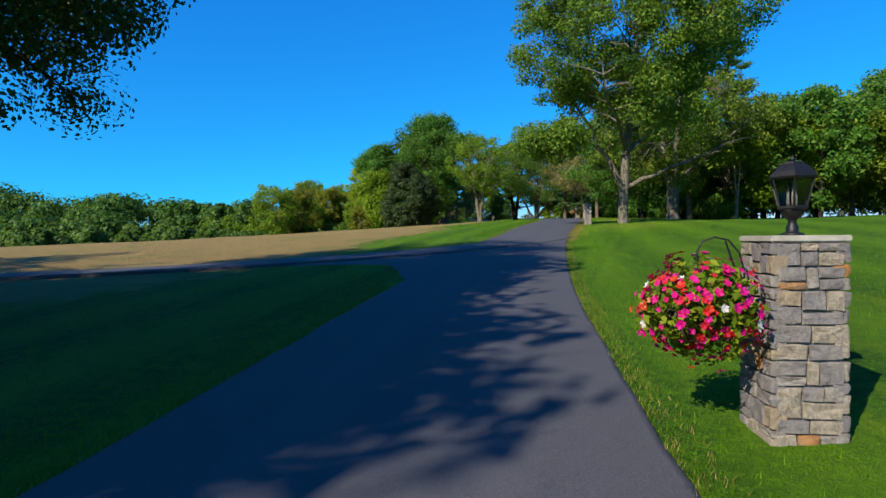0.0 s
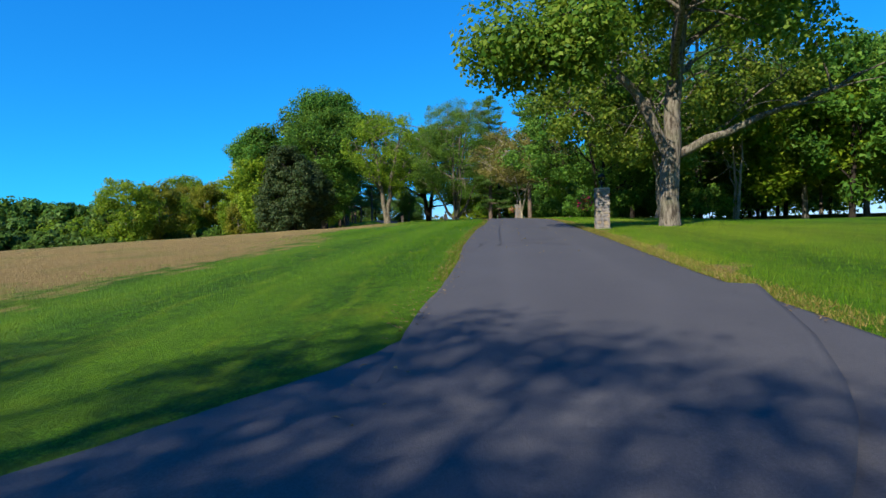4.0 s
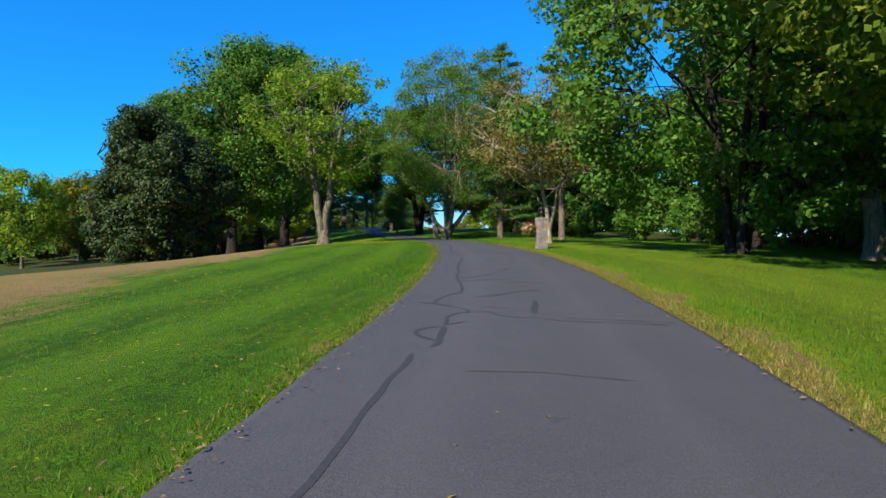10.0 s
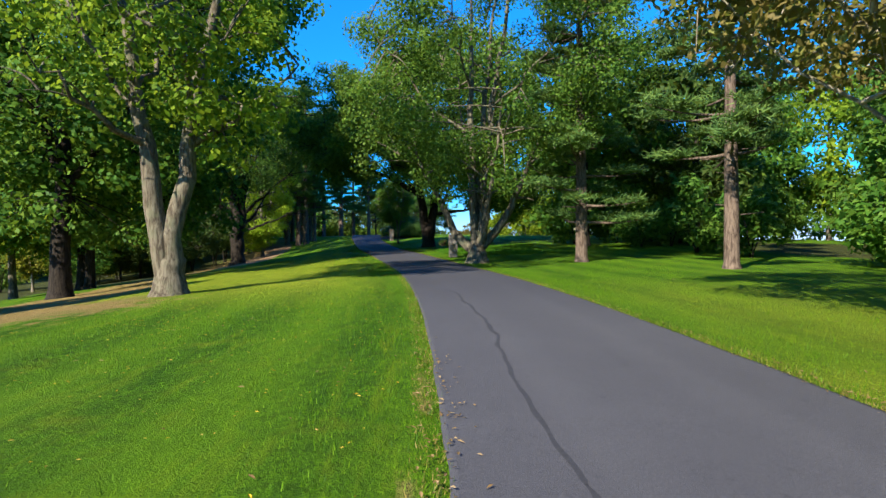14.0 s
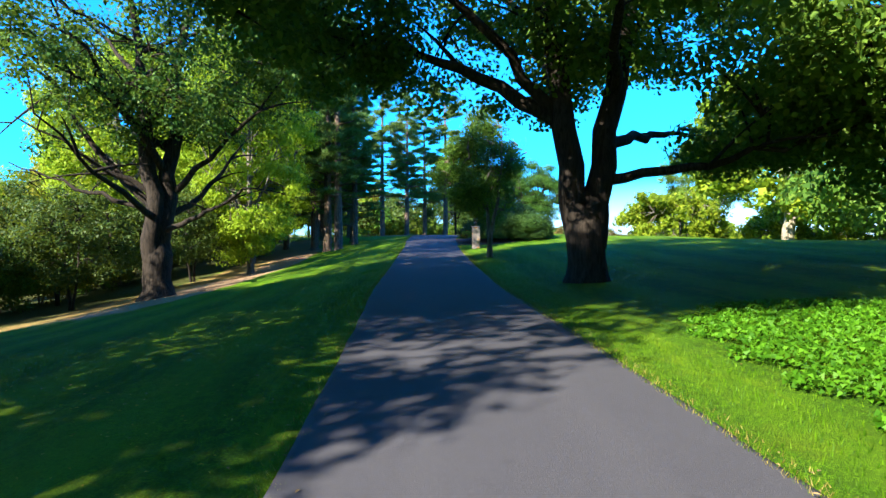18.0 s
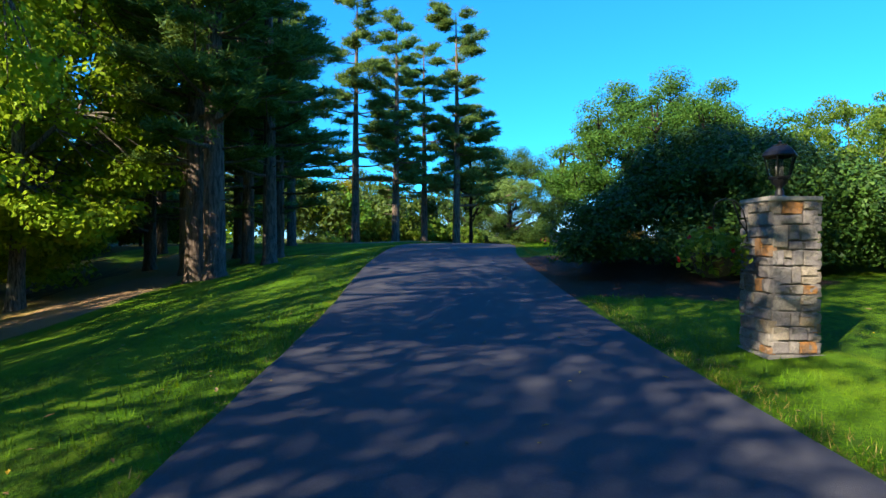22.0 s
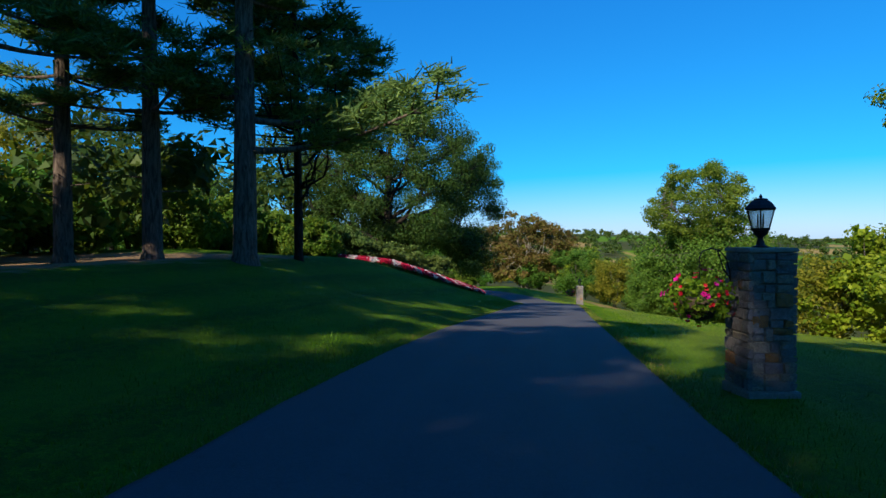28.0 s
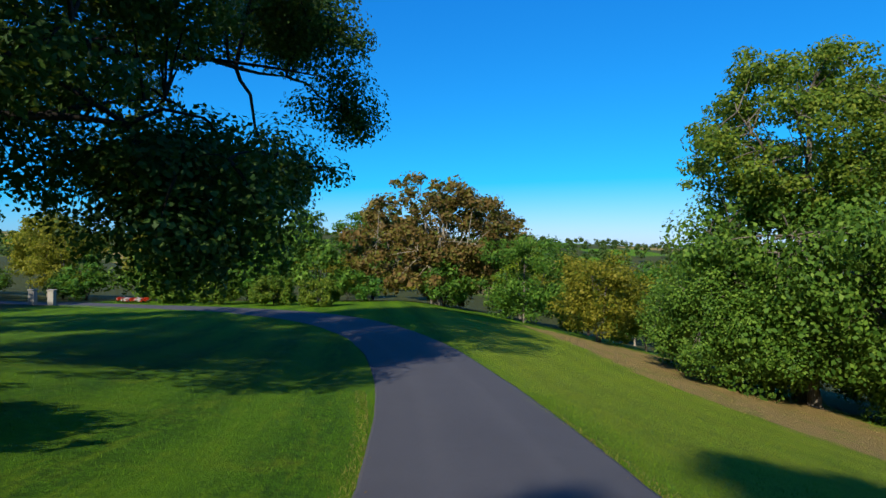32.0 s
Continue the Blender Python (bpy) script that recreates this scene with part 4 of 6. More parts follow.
crack(0.05, (2.48, 33.59), (2.76, 33.66), (2.85, 33.38), (3.02, 33.26), (3.37, 33.23), (3.51, 33.08), (3.82, 33.03), (4.28, 33.00), (4.74, 32.95))
crack(0.11, (2.25, 32.65), (2.10, 32.60), (1.99, 32.52), (1.97, 32.34), (2.04, 32.13), (2.14, 32.02), (2.23, 31.91))
crack(0.13, (2.25, 32.65), (2.24, 32.36), (2.25, 32.09), (2.26, 31.91), (2.23, 31.76), (2.19, 31.66))
crack(0.09, (2.24, 32.75), (2.39, 32.86), (2.49, 32.98))
crack(0.07, (2.69, 34.97), (2.92, 35.29), (3.18, 35.62), (3.57, 35.92))
crack(0.05, (2.49, 34.98), (2.67, 35.12), (2.88, 35.38))
crack(0.05, (2.98, 37.00), (3.30, 36.95), (3.76, 36.86))
crack(0.06, (2.04, 37.06), (2.56, 37.35), (3.12, 37.46))
crack(0.16, (3.38, 34.70), (3.34, 34.05), (3.31, 33.56))
crack(0.05, (2.62, 34.05), (2.83, 33.96), (3.03, 33.98))
crack(0.09, (1.90, 43.67), (1.96, 42.53), (1.94, 41.32), (1.98, 40.47), (2.01, 39.67), (2.07, 39.09), (2.10, 38.86), (2.06, 38.47), (2.08, 38.16), (2.10, 37.91), (2.13, 37.71), (2.10, 37.60))
crack(0.12, (2.13, 37.76), (2.25, 37.79), (2.37, 37.85), (2.50, 38.01), (2.64, 38.28), (2.79, 38.55), (2.93, 38.63))
crack(0.05, (1.57, 40.92), (1.81, 41.24), (1.94, 41.32))
crack(0.07, (3.20, 39.94), (3.06, 39.44), (3.05, 39.17))
crack(0.05, (2.12, 39.37), (2.38, 39.70), (2.63, 40.13))
crack(0.09, (0.68, 55.91), (0.85, 53.84), (1.08, 52.63), (1.03, 51.56), (1.09, 50.64), (1.21, 49.96), (1.14, 49.49), (1.23, 48.96), (1.24, 48.48), (1.28, 48.04))
crack(0.06, (2.91, 51.51), (3.08, 51.02), (3.14, 50.28), (3.24, 49.72))
crack(0.09, (2.30, 48.77), (2.33, 48.48), (2.50, 48.34), (2.70, 48.29), (2.92, 48.28))
crack(0.06, (2.93, 49.41), (3.04, 49.07), (3.17, 48.69))
crack(0.1, (-1.33, 67.44), (-0.94, 66.31), (-0.78, 65.15), (-0.51, 64.08), (-0.39, 63.31), (-0.27, 62.80))
crack(0.12, (-0.11, 61.96), (-0.05, 61.32), (0.06, 60.93), (0.05, 60.50))
crack(0.09, (-6.75, 86.13), (-6.17, 83.98), (-5.78, 82.84), (-5.64, 82.43))
crack(0.12, (-6.11, 85.55), (-5.71, 84.05), (-5.35, 83.10), (-5.03, 82.77), (-4.92, 82.46), (-4.95, 81.85))
crack(0.1, (-1.06, -7.61), (-0.48, -8.39), (-0.24, -8.65), (0.11, -8.60), (0.30, -8.28), (0.43, -7.99), (0.94, -7.97), (1.58, -8.00), (2.28, -8.11))
crack(0.13, (-1.77, -8.18), (-1.39, -8.19), (-1.08, -8.04), (-1.08, -8.04))
crack(0.14, (-1.00, -8.36), (-0.78, -8.69), (-0.64, -8.97))
crack(0.1, (-1.00, -6.62), (-1.06, -7.02), (-1.06, -7.28))
crack(-0.05, (-18.15, 174.27), (-18.43, 172.87), (-18.55, 171.59), (-18.72, 170.44))
crack(-0.03, (-17.67, 173.89), (-16.86, 173.92))
crack(-0.03, (-17.44, 179.21), (-16.25, 178.90))
crack(-0.04, (-14.59, 187.34), (-14.70, 185.94), (-14.73, 185.37))
crack(-0.04, (-15.03, 184.12), (-15.17, 183.29), (-15.36, 182.64))
crack(-0.04, (-15.08, 188.95), (-14.73, 189.39))
crack(-0.05, (-15.81, 190.95), (-15.44, 192.87), (-15.05, 193.85))
crack(-0.04, (-14.97, 195.17), (-15.08, 194.81), (-15.18, 194.46), (-15.29, 194.10), (-15.29, 194.10))
crack(0.07, (1.39, 47.67), (1.43, 47.31), (1.47, 46.94), (1.53, 46.58), (1.61, 46.22), (1.64, 45.86), (1.67, 45.49), (1.79, 45.15), (1.79, 45.15))
crack(0.06, (1.44, 45.22), (1.49, 44.85), (1.53, 44.46), (1.57, 44.28))
crack(0.06, (3.16, 48.22), (3.21, 47.86), (3.27, 47.49), (3.31, 47.12), (3.34, 46.75), (3.37, 46.38), (3.43, 46.02), (3.49, 45.65), (3.51, 45.53))
crack(0.09, (3.43, 45.21), (3.41, 44.82), (3.52, 44.46), (3.70, 44.12), (3.87, 44.02))
crack(0.09, (2.72, 43.79), (2.70, 43.35), (2.78, 43.13), (2.81, 42.88), (2.83, 42.75))
crack(0.08, (0.08, 60.14), (0.12, 59.78), (0.16, 59.41), (0.20, 59.05), (0.24, 58.68), (0.28, 58.31), (0.34, 57.95), (0.40, 57.59), (0.46, 57.22), (0.52, 56.86), (0.59, 56.49), (0.63, 56.25))
crack(0.09, (1.27, 48.10), (1.33, 47.85), (1.39, 47.62))
crack(0.09, (1.79, 45.20), (1.83, 45.00), (1.86, 44.76))
crack(0.10, (-0.28, 62.86), (-0.18, 62.40), (-0.11, 61.90))
crack(0.10, (0.05, 60.55), (0.07, 60.30), (0.08, 60.08))
crack(0.09, (0.62, 56.30), (0.66, 56.10), (0.68, 55.86))


# ---- stone pillars with lanterns and hanging flowers ----
def stone_material():
    k = Nodes("field_stone")
    one = k.n.new("ShaderNodeObjectInfo").outputs["Random"]
    base = k.ramp(one, [(0.0, (0.27, 0.245, 0.24)), (0.22, (0.38, 0.34, 0.30)), (0.42, (0.30, 0.275, 0.27)), (0.58, (0.44, 0.37, 0.28)), (0.74, (0.29, 0.26, 0.25)),
                        (0.86, (0.42, 0.32, 0.21)), (0.93, (0.50, 0.22, 0.055))], True)
    vein, broad = k.noise(26.0, 6.0, 0.75, None, 1.2), k.noise(6.0, 4.0)
    colour = k.mix(k.math("MULTIPLY", k.ramp(vein, [(0.36, (0, 0, 0)), (0.66, (1, 1, 1))]), 0.75), base, (0.10, 0.085, 0.085))
    colour = k.mix(k.math("MULTIPLY", k.ramp(broad, [(0.5, (0, 0, 0)), (0.72, (1, 1, 1))]), 0.45), colour, (0.42, 0.37, 0.30))
    k.bump(vein, 0.8, 0.02)
    return k.done(colour, 0.88, 0.0, 0.2)


M_STONE = stone_material()
M_MORTAR = plain_material("mortar", (0.22, 0.20, 0.175), (0.34, 0.31, 0.27), 40.0, 0.95, 0.5)
M_CAP = plain_material("bluestone_cap", (0.30, 0.275, 0.235), (0.46, 0.43, 0.37), 14.0, 0.85, 0.4)
M_IRON = plain_material("black_iron", (0.012, 0.012, 0.013), (0.030, 0.029, 0.030), 60.0, 0.5, 0.15, 0.6, 0.5)
M_GLASS = Nodes("lantern_glass").m
M_GLASS.node_tree.nodes["Principled BSDF"].inputs["Transmission Weight"].default_value = 1.0
M_GLASS.node_tree.nodes["Principled BSDF"].inputs["Roughness"].default_value = 0.05
M_GLASS.node_tree.nodes["Principled BSDF"].inputs["IOR"].default_value = 1.45
M_GLASS.node_tree.nodes["Principled BSDF"].inputs["Base Color"].default_value = (0.55, 0.60, 0.64, 1.0)
M_CANDLE = plain_material("candle_tube", (0.20, 0.19, 0.17), (0.30, 0.28, 0.25), 20.0, 0.6)
M_POT = plain_material("basket_liner", (0.045, 0.030, 0.018), (0.11, 0.075, 0.045), 50.0, 0.95, 0.6)
F_PINK = leaf_material("petal_magenta", (0.50, 0.003, 0.12), (0.66, 0.008, 0.20), (0.76, 0.03, 0.30), 0.25, 0.55, 0.0)
F_RED = leaf_material("petal_red", (0.50, 0.008, 0.012), (0.62, 0.014, 0.025), (0.72, 0.05, 0.05), 0.25, 0.55, 0.0)
F_WHITE = leaf_material("petal_white", (0.62, 0.58, 0.55), (0.76, 0.73, 0.70), (0.82, 0.80, 0.78), 0.2, 0.55, 0.0)
F_CORAL = leaf_material("petal_coral", (0.62, 0.09, 0.04), (0.72, 0.20, 0.12), (0.80, 0.42, 0.25), 0.25, 0.55, 0.0)
F_YELLOW = leaf_material("leaf_fallen", (0.42, 0.26, 0.02), (0.62, 0.47, 0.03), (0.66, 0.50, 0.12), 0.2, 0.55, 0.0)

stone_meshes = []
for v in range(16):
    rr = random.Random(v)
    bm = bmesh.new()
    back, rim, face = [], [], []
    for sx, sz in ((-1, -1), (0, -1), (1, -1), (1, 0), (1, 1), (0, 1), (-1, 1), (-1, 0)):
        corner = sx and sz
        u, w = sx * 0.5 * rr.uniform(0.90 if corner else 0.95, 1.02) + (0 if sx else rr.uniform(-0.2, 0.2)), sz * 0.5 * rr.uniform(0.86 if corner else 0.93, 1.02) + (0 if sz else rr.uniform(-0.2, 0.2))
        back.append(bm.verts.new((u, 0.5, w)))
        rim.append(bm.verts.new((u, -0.33, w)))
        face.append(bm.verts.new((u * rr.uniform(0.88, 0.96), -0.5 - rr.uniform(-0.09, 0.09), w * rr.uniform(0.84, 0.95))))
    for a, b in ((back, rim), (rim, face)):
        for i in range(8):
            bm.faces.new((a[i], a[(i + 1) % 8], b[(i + 1) % 8], b[i]))
    mid = bm.verts.new((rr.uniform(-0.2, 0.2), -0.52 - rr.uniform(-0.1, 0.1), rr.uniform(-0.2, 0.2)))
    for i in range(8):
        bm.faces.new((face[i], face[(i + 1) % 8], mid))
    bmesh.ops.recalc_face_normals(bm, faces=bm.faces)
    me = bpy.data.meshes.new("stone")
    bm.to_mesh(me)
    bm.free()
    me.materials.append(M_STONE)
    stone_meshes.append(me)


def box(bm, x0, x1, y0, y1, z0, z1, bevel=0.0):
    m = Matrix.LocRotScale(((x0 + x1) / 2, (y0 + y1) / 2, (z0 + z1) / 2), None, (x1 - x0, y1 - y0, z1 - z0))
    made = bmesh.ops.create_cube(bm, size=1.0, matrix=m)["verts"]
    if bevel:
        bmesh.ops.bevel(bm, geom=list({e for v in made for e in v.link_edges}), offset=bevel, segments=2, affect="EDGES")


def lathe(bm, profile, sides, spin=0.0):
    """Turns (radius, height) stops round z; sides also says how angular the piece is."""
    rings = [[bm.verts.new((r * math.cos(spin + 2 * math.pi * i / sides), r * math.sin(spin + 2 * math.pi * i / sides), z)) for i in range(sides)] for r, z in profile]
    for a, b in zip(rings, rings[1:]):
        for i in range(sides):
            bm.faces.new((a[i], a[(i + 1) % sides], b[(i + 1) % sides], b[i]))
    bm.faces.new(rings[0][::-1])
    bm.faces.new(rings[-1])


def lantern(at, turn, label):
    """A six-sided post lantern of black iron with clear panes."""
    root = thing("post_lantern", at, label, "lantern", "lanterns on the pillars", "", turn)
    bm = bmesh.new()
    lathe(bm, [(0.088, 0), (0.088, 0.014), (0.060, 0.022), (0.045, 0.03), (0.045, 0.06), (0.034, 0.075), (0.030, 0.10), (0.044, 0.115), (0.078, 0.135), (0.088, 0.165), (0.092, 0.175)], 16)
    part("stem", bm, M_IRON, root, "turned black iron stem", True)
    lo, hi, z0, z1 = 0.105, 0.165, 0.19, 0.385
    bm = bmesh.new()
    lathe(bm, [(0.10, 0.172), (0.118, 0.18), (0.118, 0.194), (0.10, 0.20)], 6)
    part("tray", bm, M_IRON, root)
    for i in range(6):
        a = math.pi * i / 3
        bm = bmesh.new()
        p, q = Vector((lo * math.cos(a), lo * math.sin(a), z0)), Vector((hi * math.cos(a), hi * math.sin(a), z1))
        v, f = tube([p, q], [0.008, 0.008], 5)
        vv = [bm.verts.new(c) for c in v]
        for c in f:
            bm.faces.new([vv[j] for j in c])
        part("frame_bar", bm, M_IRON, root)
        b = a + math.pi / 3
        bm = bmesh.new()
        s = 0.97
        corner = [(lo * s * math.cos(a), lo * s * math.sin(a), z0), (lo * s * math.cos(b), lo * s * math.sin(b), z0), (hi * s * math.cos(b), hi * s * math.sin(b), z1), (hi * s * math.cos(a), hi * s * math.sin(a), z1)]
        front = [bm.verts.new(c) for c in corner]
        rear = [bm.verts.new((c[0] * 0.975, c[1] * 0.975, c[2])) for c in corner]
        bm.faces.new(front)
        bm.faces.new(rear[::-1])
        for j in range(4):
            bm.faces.new((front[j], rear[j], rear[(j + 1) % 4], front[(j + 1) % 4]))
        pane = part("pane", bm, M_GLASS, root, "clear glass pane")
        pane.visible_shadow = False
    bm = bmesh.new()
    lathe(bm, [(0.180, 0.378), (0.186, 0.390), (0.158, 0.425), (0.115, 0.462), (0.088, 0.474), (0.085, 0.488), (0.02, 0.498)], 6)
    roof = part("roof", bm, M_IRON, root, "stepped black iron roof")
    bm = bmesh.new()
    lathe(bm, [(0.014, 0.496), (0.022, 0.508), (0.014, 0.522), (0.003, 0.538)], 10)
    part("finial", bm, M_IRON, roof, "", True)
    root.scale = (0.82, 0.82, 0.98)
    for i in range(3):
        bm = bmesh.new()
        a = 2.1 * i
        lathe(bm, [(0.011, 0.20), (0.011, 0.285), (0.004, 0.30), (0.010, 0.315), (0.003, 0.345)], 8)
        bmesh.ops.translate(bm, verts=bm.verts, vec=(0.032 * math.cos(a), 0.032 * math.sin(a), 0))
        part("candle_tube", bm, M_CANDLE, root, "pale candle tube with a small bulb", True)
    return root


def basket(at, seed, petals, size, label, blooms=150, green=900):
    """A hanging basket: liner, foliage and blooms."""
    rng = np.random.default_rng(seed)
    root = thing("hanging_basket", at, label, "flower basket", "baskets on the pillars")
    bm = bmesh.new()
    lathe(bm, [(0.05, -0.22), (0.13, -0.19), (0.18, -0.08), (0.19, 0.0), (0.17, 0.0)], 14)
    part("liner", bm, M_POT, root, "brown fibre basket liner", True)
    d = rng.normal(size=(green, 3))
    d /= np.linalg.norm(d, axis=1, keepdims=True)
    pts = d * (rng.uniform(0.35, 1.0, green) ** 0.6)[:, None] * np.array([size, size, size * 0.82]) * (1 + 0.18 * np.sin(4 * d[:, :1] + 3 * d[:, 1:2] + seed))
    child("foliage", to_mesh("foliage", *leaves(pts, 0.065, rng, 0.3), L_LIME if seed in (1, 3, 6) else L_WALNUT), root, "trailing green leaves")
    for n, mat in enumerate(petals):
        k = blooms // len(petals)
        d = rng.normal(size=(k, 3))
        d[:, 2] = d[:, 2] * 0.8 + 0.15
        d /= np.linalg.norm(d, axis=1, keepdims=True)
        c = d * rng.uniform(0.88, 1.1, (k, 1)) * [size, size, size * 0.85] * (1 + 0.18 * np.sin(4 * d[:, :1] + 3 * d[:, 1:2] + seed))
        vs = []
        for p, w in zip(c, d):
            a = np.cross(w, rng.normal(size=3))
            a /= np.linalg.norm(a)
            b = np.cross(w, a)
            q = rng.uniform(0.020, 0.036)
            for j in range(5):
                e, f = 1.2566 * j, 1.2566 * j + 0.63
                tip = p + (a * math.cos(e) + b * math.sin(e)) * q + w * 0.012
                l = p + (a * math.cos(f) + b * math.sin(f)) * q * 0.75 + w * 0.004
                m = p + (a * math.cos(e - 0.63) + b * math.sin(e - 0.63)) * q * 0.75 + w * 0.004
                vs.append([p, m, tip, l])
        vs = np.array(vs).reshape(-1, 3)
        child("blossom", to_mesh("blossom", vs, np.arange(len(vs)).reshape(-1, 4), mat), root)
    return root


def pillar(x, y, turn, seed, label, flowers=None, flower_label="", sink=0.04):
    """A square field-stone pillar: mortar core, stones one by one, a slab on top; a bracket holds the basket on the drive's side."""
    rr = random.Random(seed)
    z = float(ground_z(x, y)) - sink
    root = thing("stone_pillar", (x, y, z), label, "pillar", "stone pillars along the drive", "", turn)
    w, h = 0.20, 1.37
    bm = bmesh.new()
    box(bm, -w - 0.004, w + 0.004, -w - 0.004, w + 0.004, -0.3, h)
    part("mortar_core", bm, M_MORTAR, root, "grey mortar between the stones")
    bm = bmesh.new()
    box(bm, -w - 0.038, w + 0.038, -w - 0.038, w + 0.038, h, h + 0.042, 0.008)
    part("cap", bm, M_CAP, root, "thin pale bluestone cap slab")
    bm = bmesh.new()
    box(bm, -w - 0.05, w + 0.06, -w - 0.06, w + 0.05, -0.3, 0.05, 0.01)
    part("footing", bm, M_MORTAR, root, "rough concrete footing")
    for side in range(4):
        face = pose(0, 0, 0, 0, 0, 90 * side)
        span = w + 0.032 if side % 2 else w
        todo, done = [(-span, span, 0.05, h)], []
        while todo:
            u0, u1, z0, z1 = todo.pop()
            wide, tall = u1 - u0, z1 - z0
            if (wide < 0.36 and tall < 0.24 and wide * tall < rr.uniform(0.007, 0.040)) or (wide < 0.2 and tall < 0.12):
                done.append((u0, u1, z0, z1))
            elif tall * rr.uniform(1.1, 2.0) > wide:
                cut = z0 + tall * rr.uniform(0.34, 0.66)
                todo += [(u0, u1, z0, cut), (u0, u1, cut, z1)]
            else:
                cut = u0 + wide * rr.uniform(0.30, 0.70)
                todo += [(u0, cut, z0, z1), (cut, u1, z0, z1)]
        for u0, u1, z0, z1 in done:
            deep = rr.uniform(0.07, 0.11)
            ob = child("stone", rr.choice(stone_meshes), root)
            ob.matrix_basis = face @ Matrix.LocRotScale(((u0 + u1) / 2, -w - 0.012 + deep / 2 - 0.02, (z0 + z1) / 2), Euler((0, radians(rr.uniform(-2.2, 2.2)), 0)), (u1 - u0 - 0.006, deep, z1 - z0 - 0.006))
    m = root.matrix_basis
    lantern(m @ Vector((0, 0, h + 0.040)), turn + 10 * seed, "black six-sided post lantern on a stone pillar")
    # the bracket leans out over the lawn on the drive's side
    bracket = child("bracket", to_mesh("bracket", *tube([(-0.29, 0, 1.02), (-0.30, 0, 1.18), (-0.33, 0, 1.30), (-0.40, 0, 1.385), (-0.49, 0, 1.405), (-0.57, 0, 1.375), (-0.60, 0, 1.31), (-0.595, 0, 1.26)],
                                                        [0.0065] * 8, 7), M_IRON, True), root, "arched black iron bracket")
    child("brace", to_mesh("brace", *tube([(-0.29, 0, 1.10), (-0.36, 0, 1.20), (-0.42, 0, 1.38)], [0.007] * 3, 6), M_IRON, True), bracket)
    child("hanger", to_mesh("hanger", *tube([(-0.595, 0, 1.27), (-0.597, 0, 1.12), (-0.60, 0, 0.93)], [0.004] * 3, 5), M_IRON, True), bracket)
    if flowers:
        petals, size, blooms, green = flowers
        basket(m @ Vector((-0.60, 0, 0.92)), seed, petals, size, flower_label, blooms, green)
    return root


MIXED = [F_PINK, F_RED, F_PINK, F_PINK, F_RED] * 5 + [F_WHITE, F_CORAL]
pillar(4.26, -18.66, 6, 1, "grey and rust field-stone pillar on the lawn beside the drive", (MIXED, 0.38, 420, 1600), "hanging basket full of magenta, red and white flowers", 0.12)
pillar(4.68, 17.04, -6, 2, "shaded field-stone pillar under a tree beside the drive", ([F_PINK, F_RED], 0.30, 70, 1000), "hanging basket with scattered magenta and red flowers")
pillar(5.04, 52.1, 9, 3, "sunlit field-stone pillar at the bend of the drive", ([F_RED, F_PINK, F_PINK, F_CORAL, F_WHITE], 0.33, 170, 1200), "full hanging basket of pink and red flowers")
pillar(-3.04, 87.33, 17, 4, "pale sunlit field-stone pillar beside the drive", ([F_CORAL], 0.25, 12, 500), "sparse green hanging basket with few blooms")
pillar(-13.52, 120.34, 16, 5, "shaded field-stone pillar in front of an evergreen mound", ([F_RED], 0.27, 4, 700), "green hanging basket with a few red flowers")
pillar(-17.77, 154.60, 2, 6, "dark shaded field-stone pillar where the drive descends", ([F_PINK, F_RED], 0.30, 60, 900), "shaded hanging basket of dark red flowers", -0.03)
pillar(-12.52, 189.69, -8, 7, "dark shaded field-stone pillar above the descending drive", ([F_PINK, F_RED, F_PINK], 0.32, 200, 900), "hanging basket full of bright pink and red flowers")


# ---- trees along the first stretch ----
t = build_tree("walnut_tree", "tall walnut tree with a grey furrowed forked trunk on the lawn", "tree", 11, M_BARK_GREY, L_WALNUT, h=18.5, lo=5.2, r=7.0, tr=0.31, fork=4.2, off=(0.4, -1.2), split=1.9, flare_by=0.3,
               stems=((15, 0.06),), limbs=9, puffs=225, per_puff=230, leaf=0.175, top=1.15, puff_r=1.0, hang=0.5, bare=12, heart=0.0, arms=((1.9, 188, 4.6, 7.5, 0.20, 0.12), (2.2, -8, 6.2, 2.6, 0.17, 0.25), (4.5, 60, 5.0, 2.4, 0.14, 0.1)), clumps=((-4.4, -3.0, 5.0, 2.0, 1.0, 18),))
stand(t, 6.94, 16.95, 0, sink=-0.12)
t = build_tree("shade_tree", "old shade tree with a reddish trunk base on grass", "tree", 12, M_BARK_GREY, L_WALNUT, h=16.5, lo=3.4, r=8.2, tr=0.52, fork=2.4, split=1.6, limbs=11, puffs=250, per_puff=85, leaf=0.26, top=1.15, puff_r=0.95, stems=((150, 0.10), (330, 0.05)), heart=0.0)
stand(t, 13.78, 37.3, 0)
t = build_tree("low_tree", "dense dark low-branched spreading tree on the lawn", "tree", 13, M_BARK_DARK, L_MAPLE, h=14.5, lo=1.8, r=8.6, tr=0.26, fork=1.4, limbs=11, puffs=280, per_puff=80, leaf=0.25, puff_r=0.9, stems=((30, 0.12), (150, 0.12), (270, 0.14)), heart=0.0)
stand(t, 12.6, 50.0, 0)
t = build_tree("pale_trunk_tree", "bare pale forked trunk with thin foliage before the woods", "tree", 14, M_BARK_PALE, L_LIME, h=9, lo=5.5, r=2.6, tr=0.17, fork=2.0, limbs=4, puffs=26, per_puff=50, stems=((100, 0.06), (280, 0.10)), bare=8)
stand(t, 21.0, 42.5, 0)
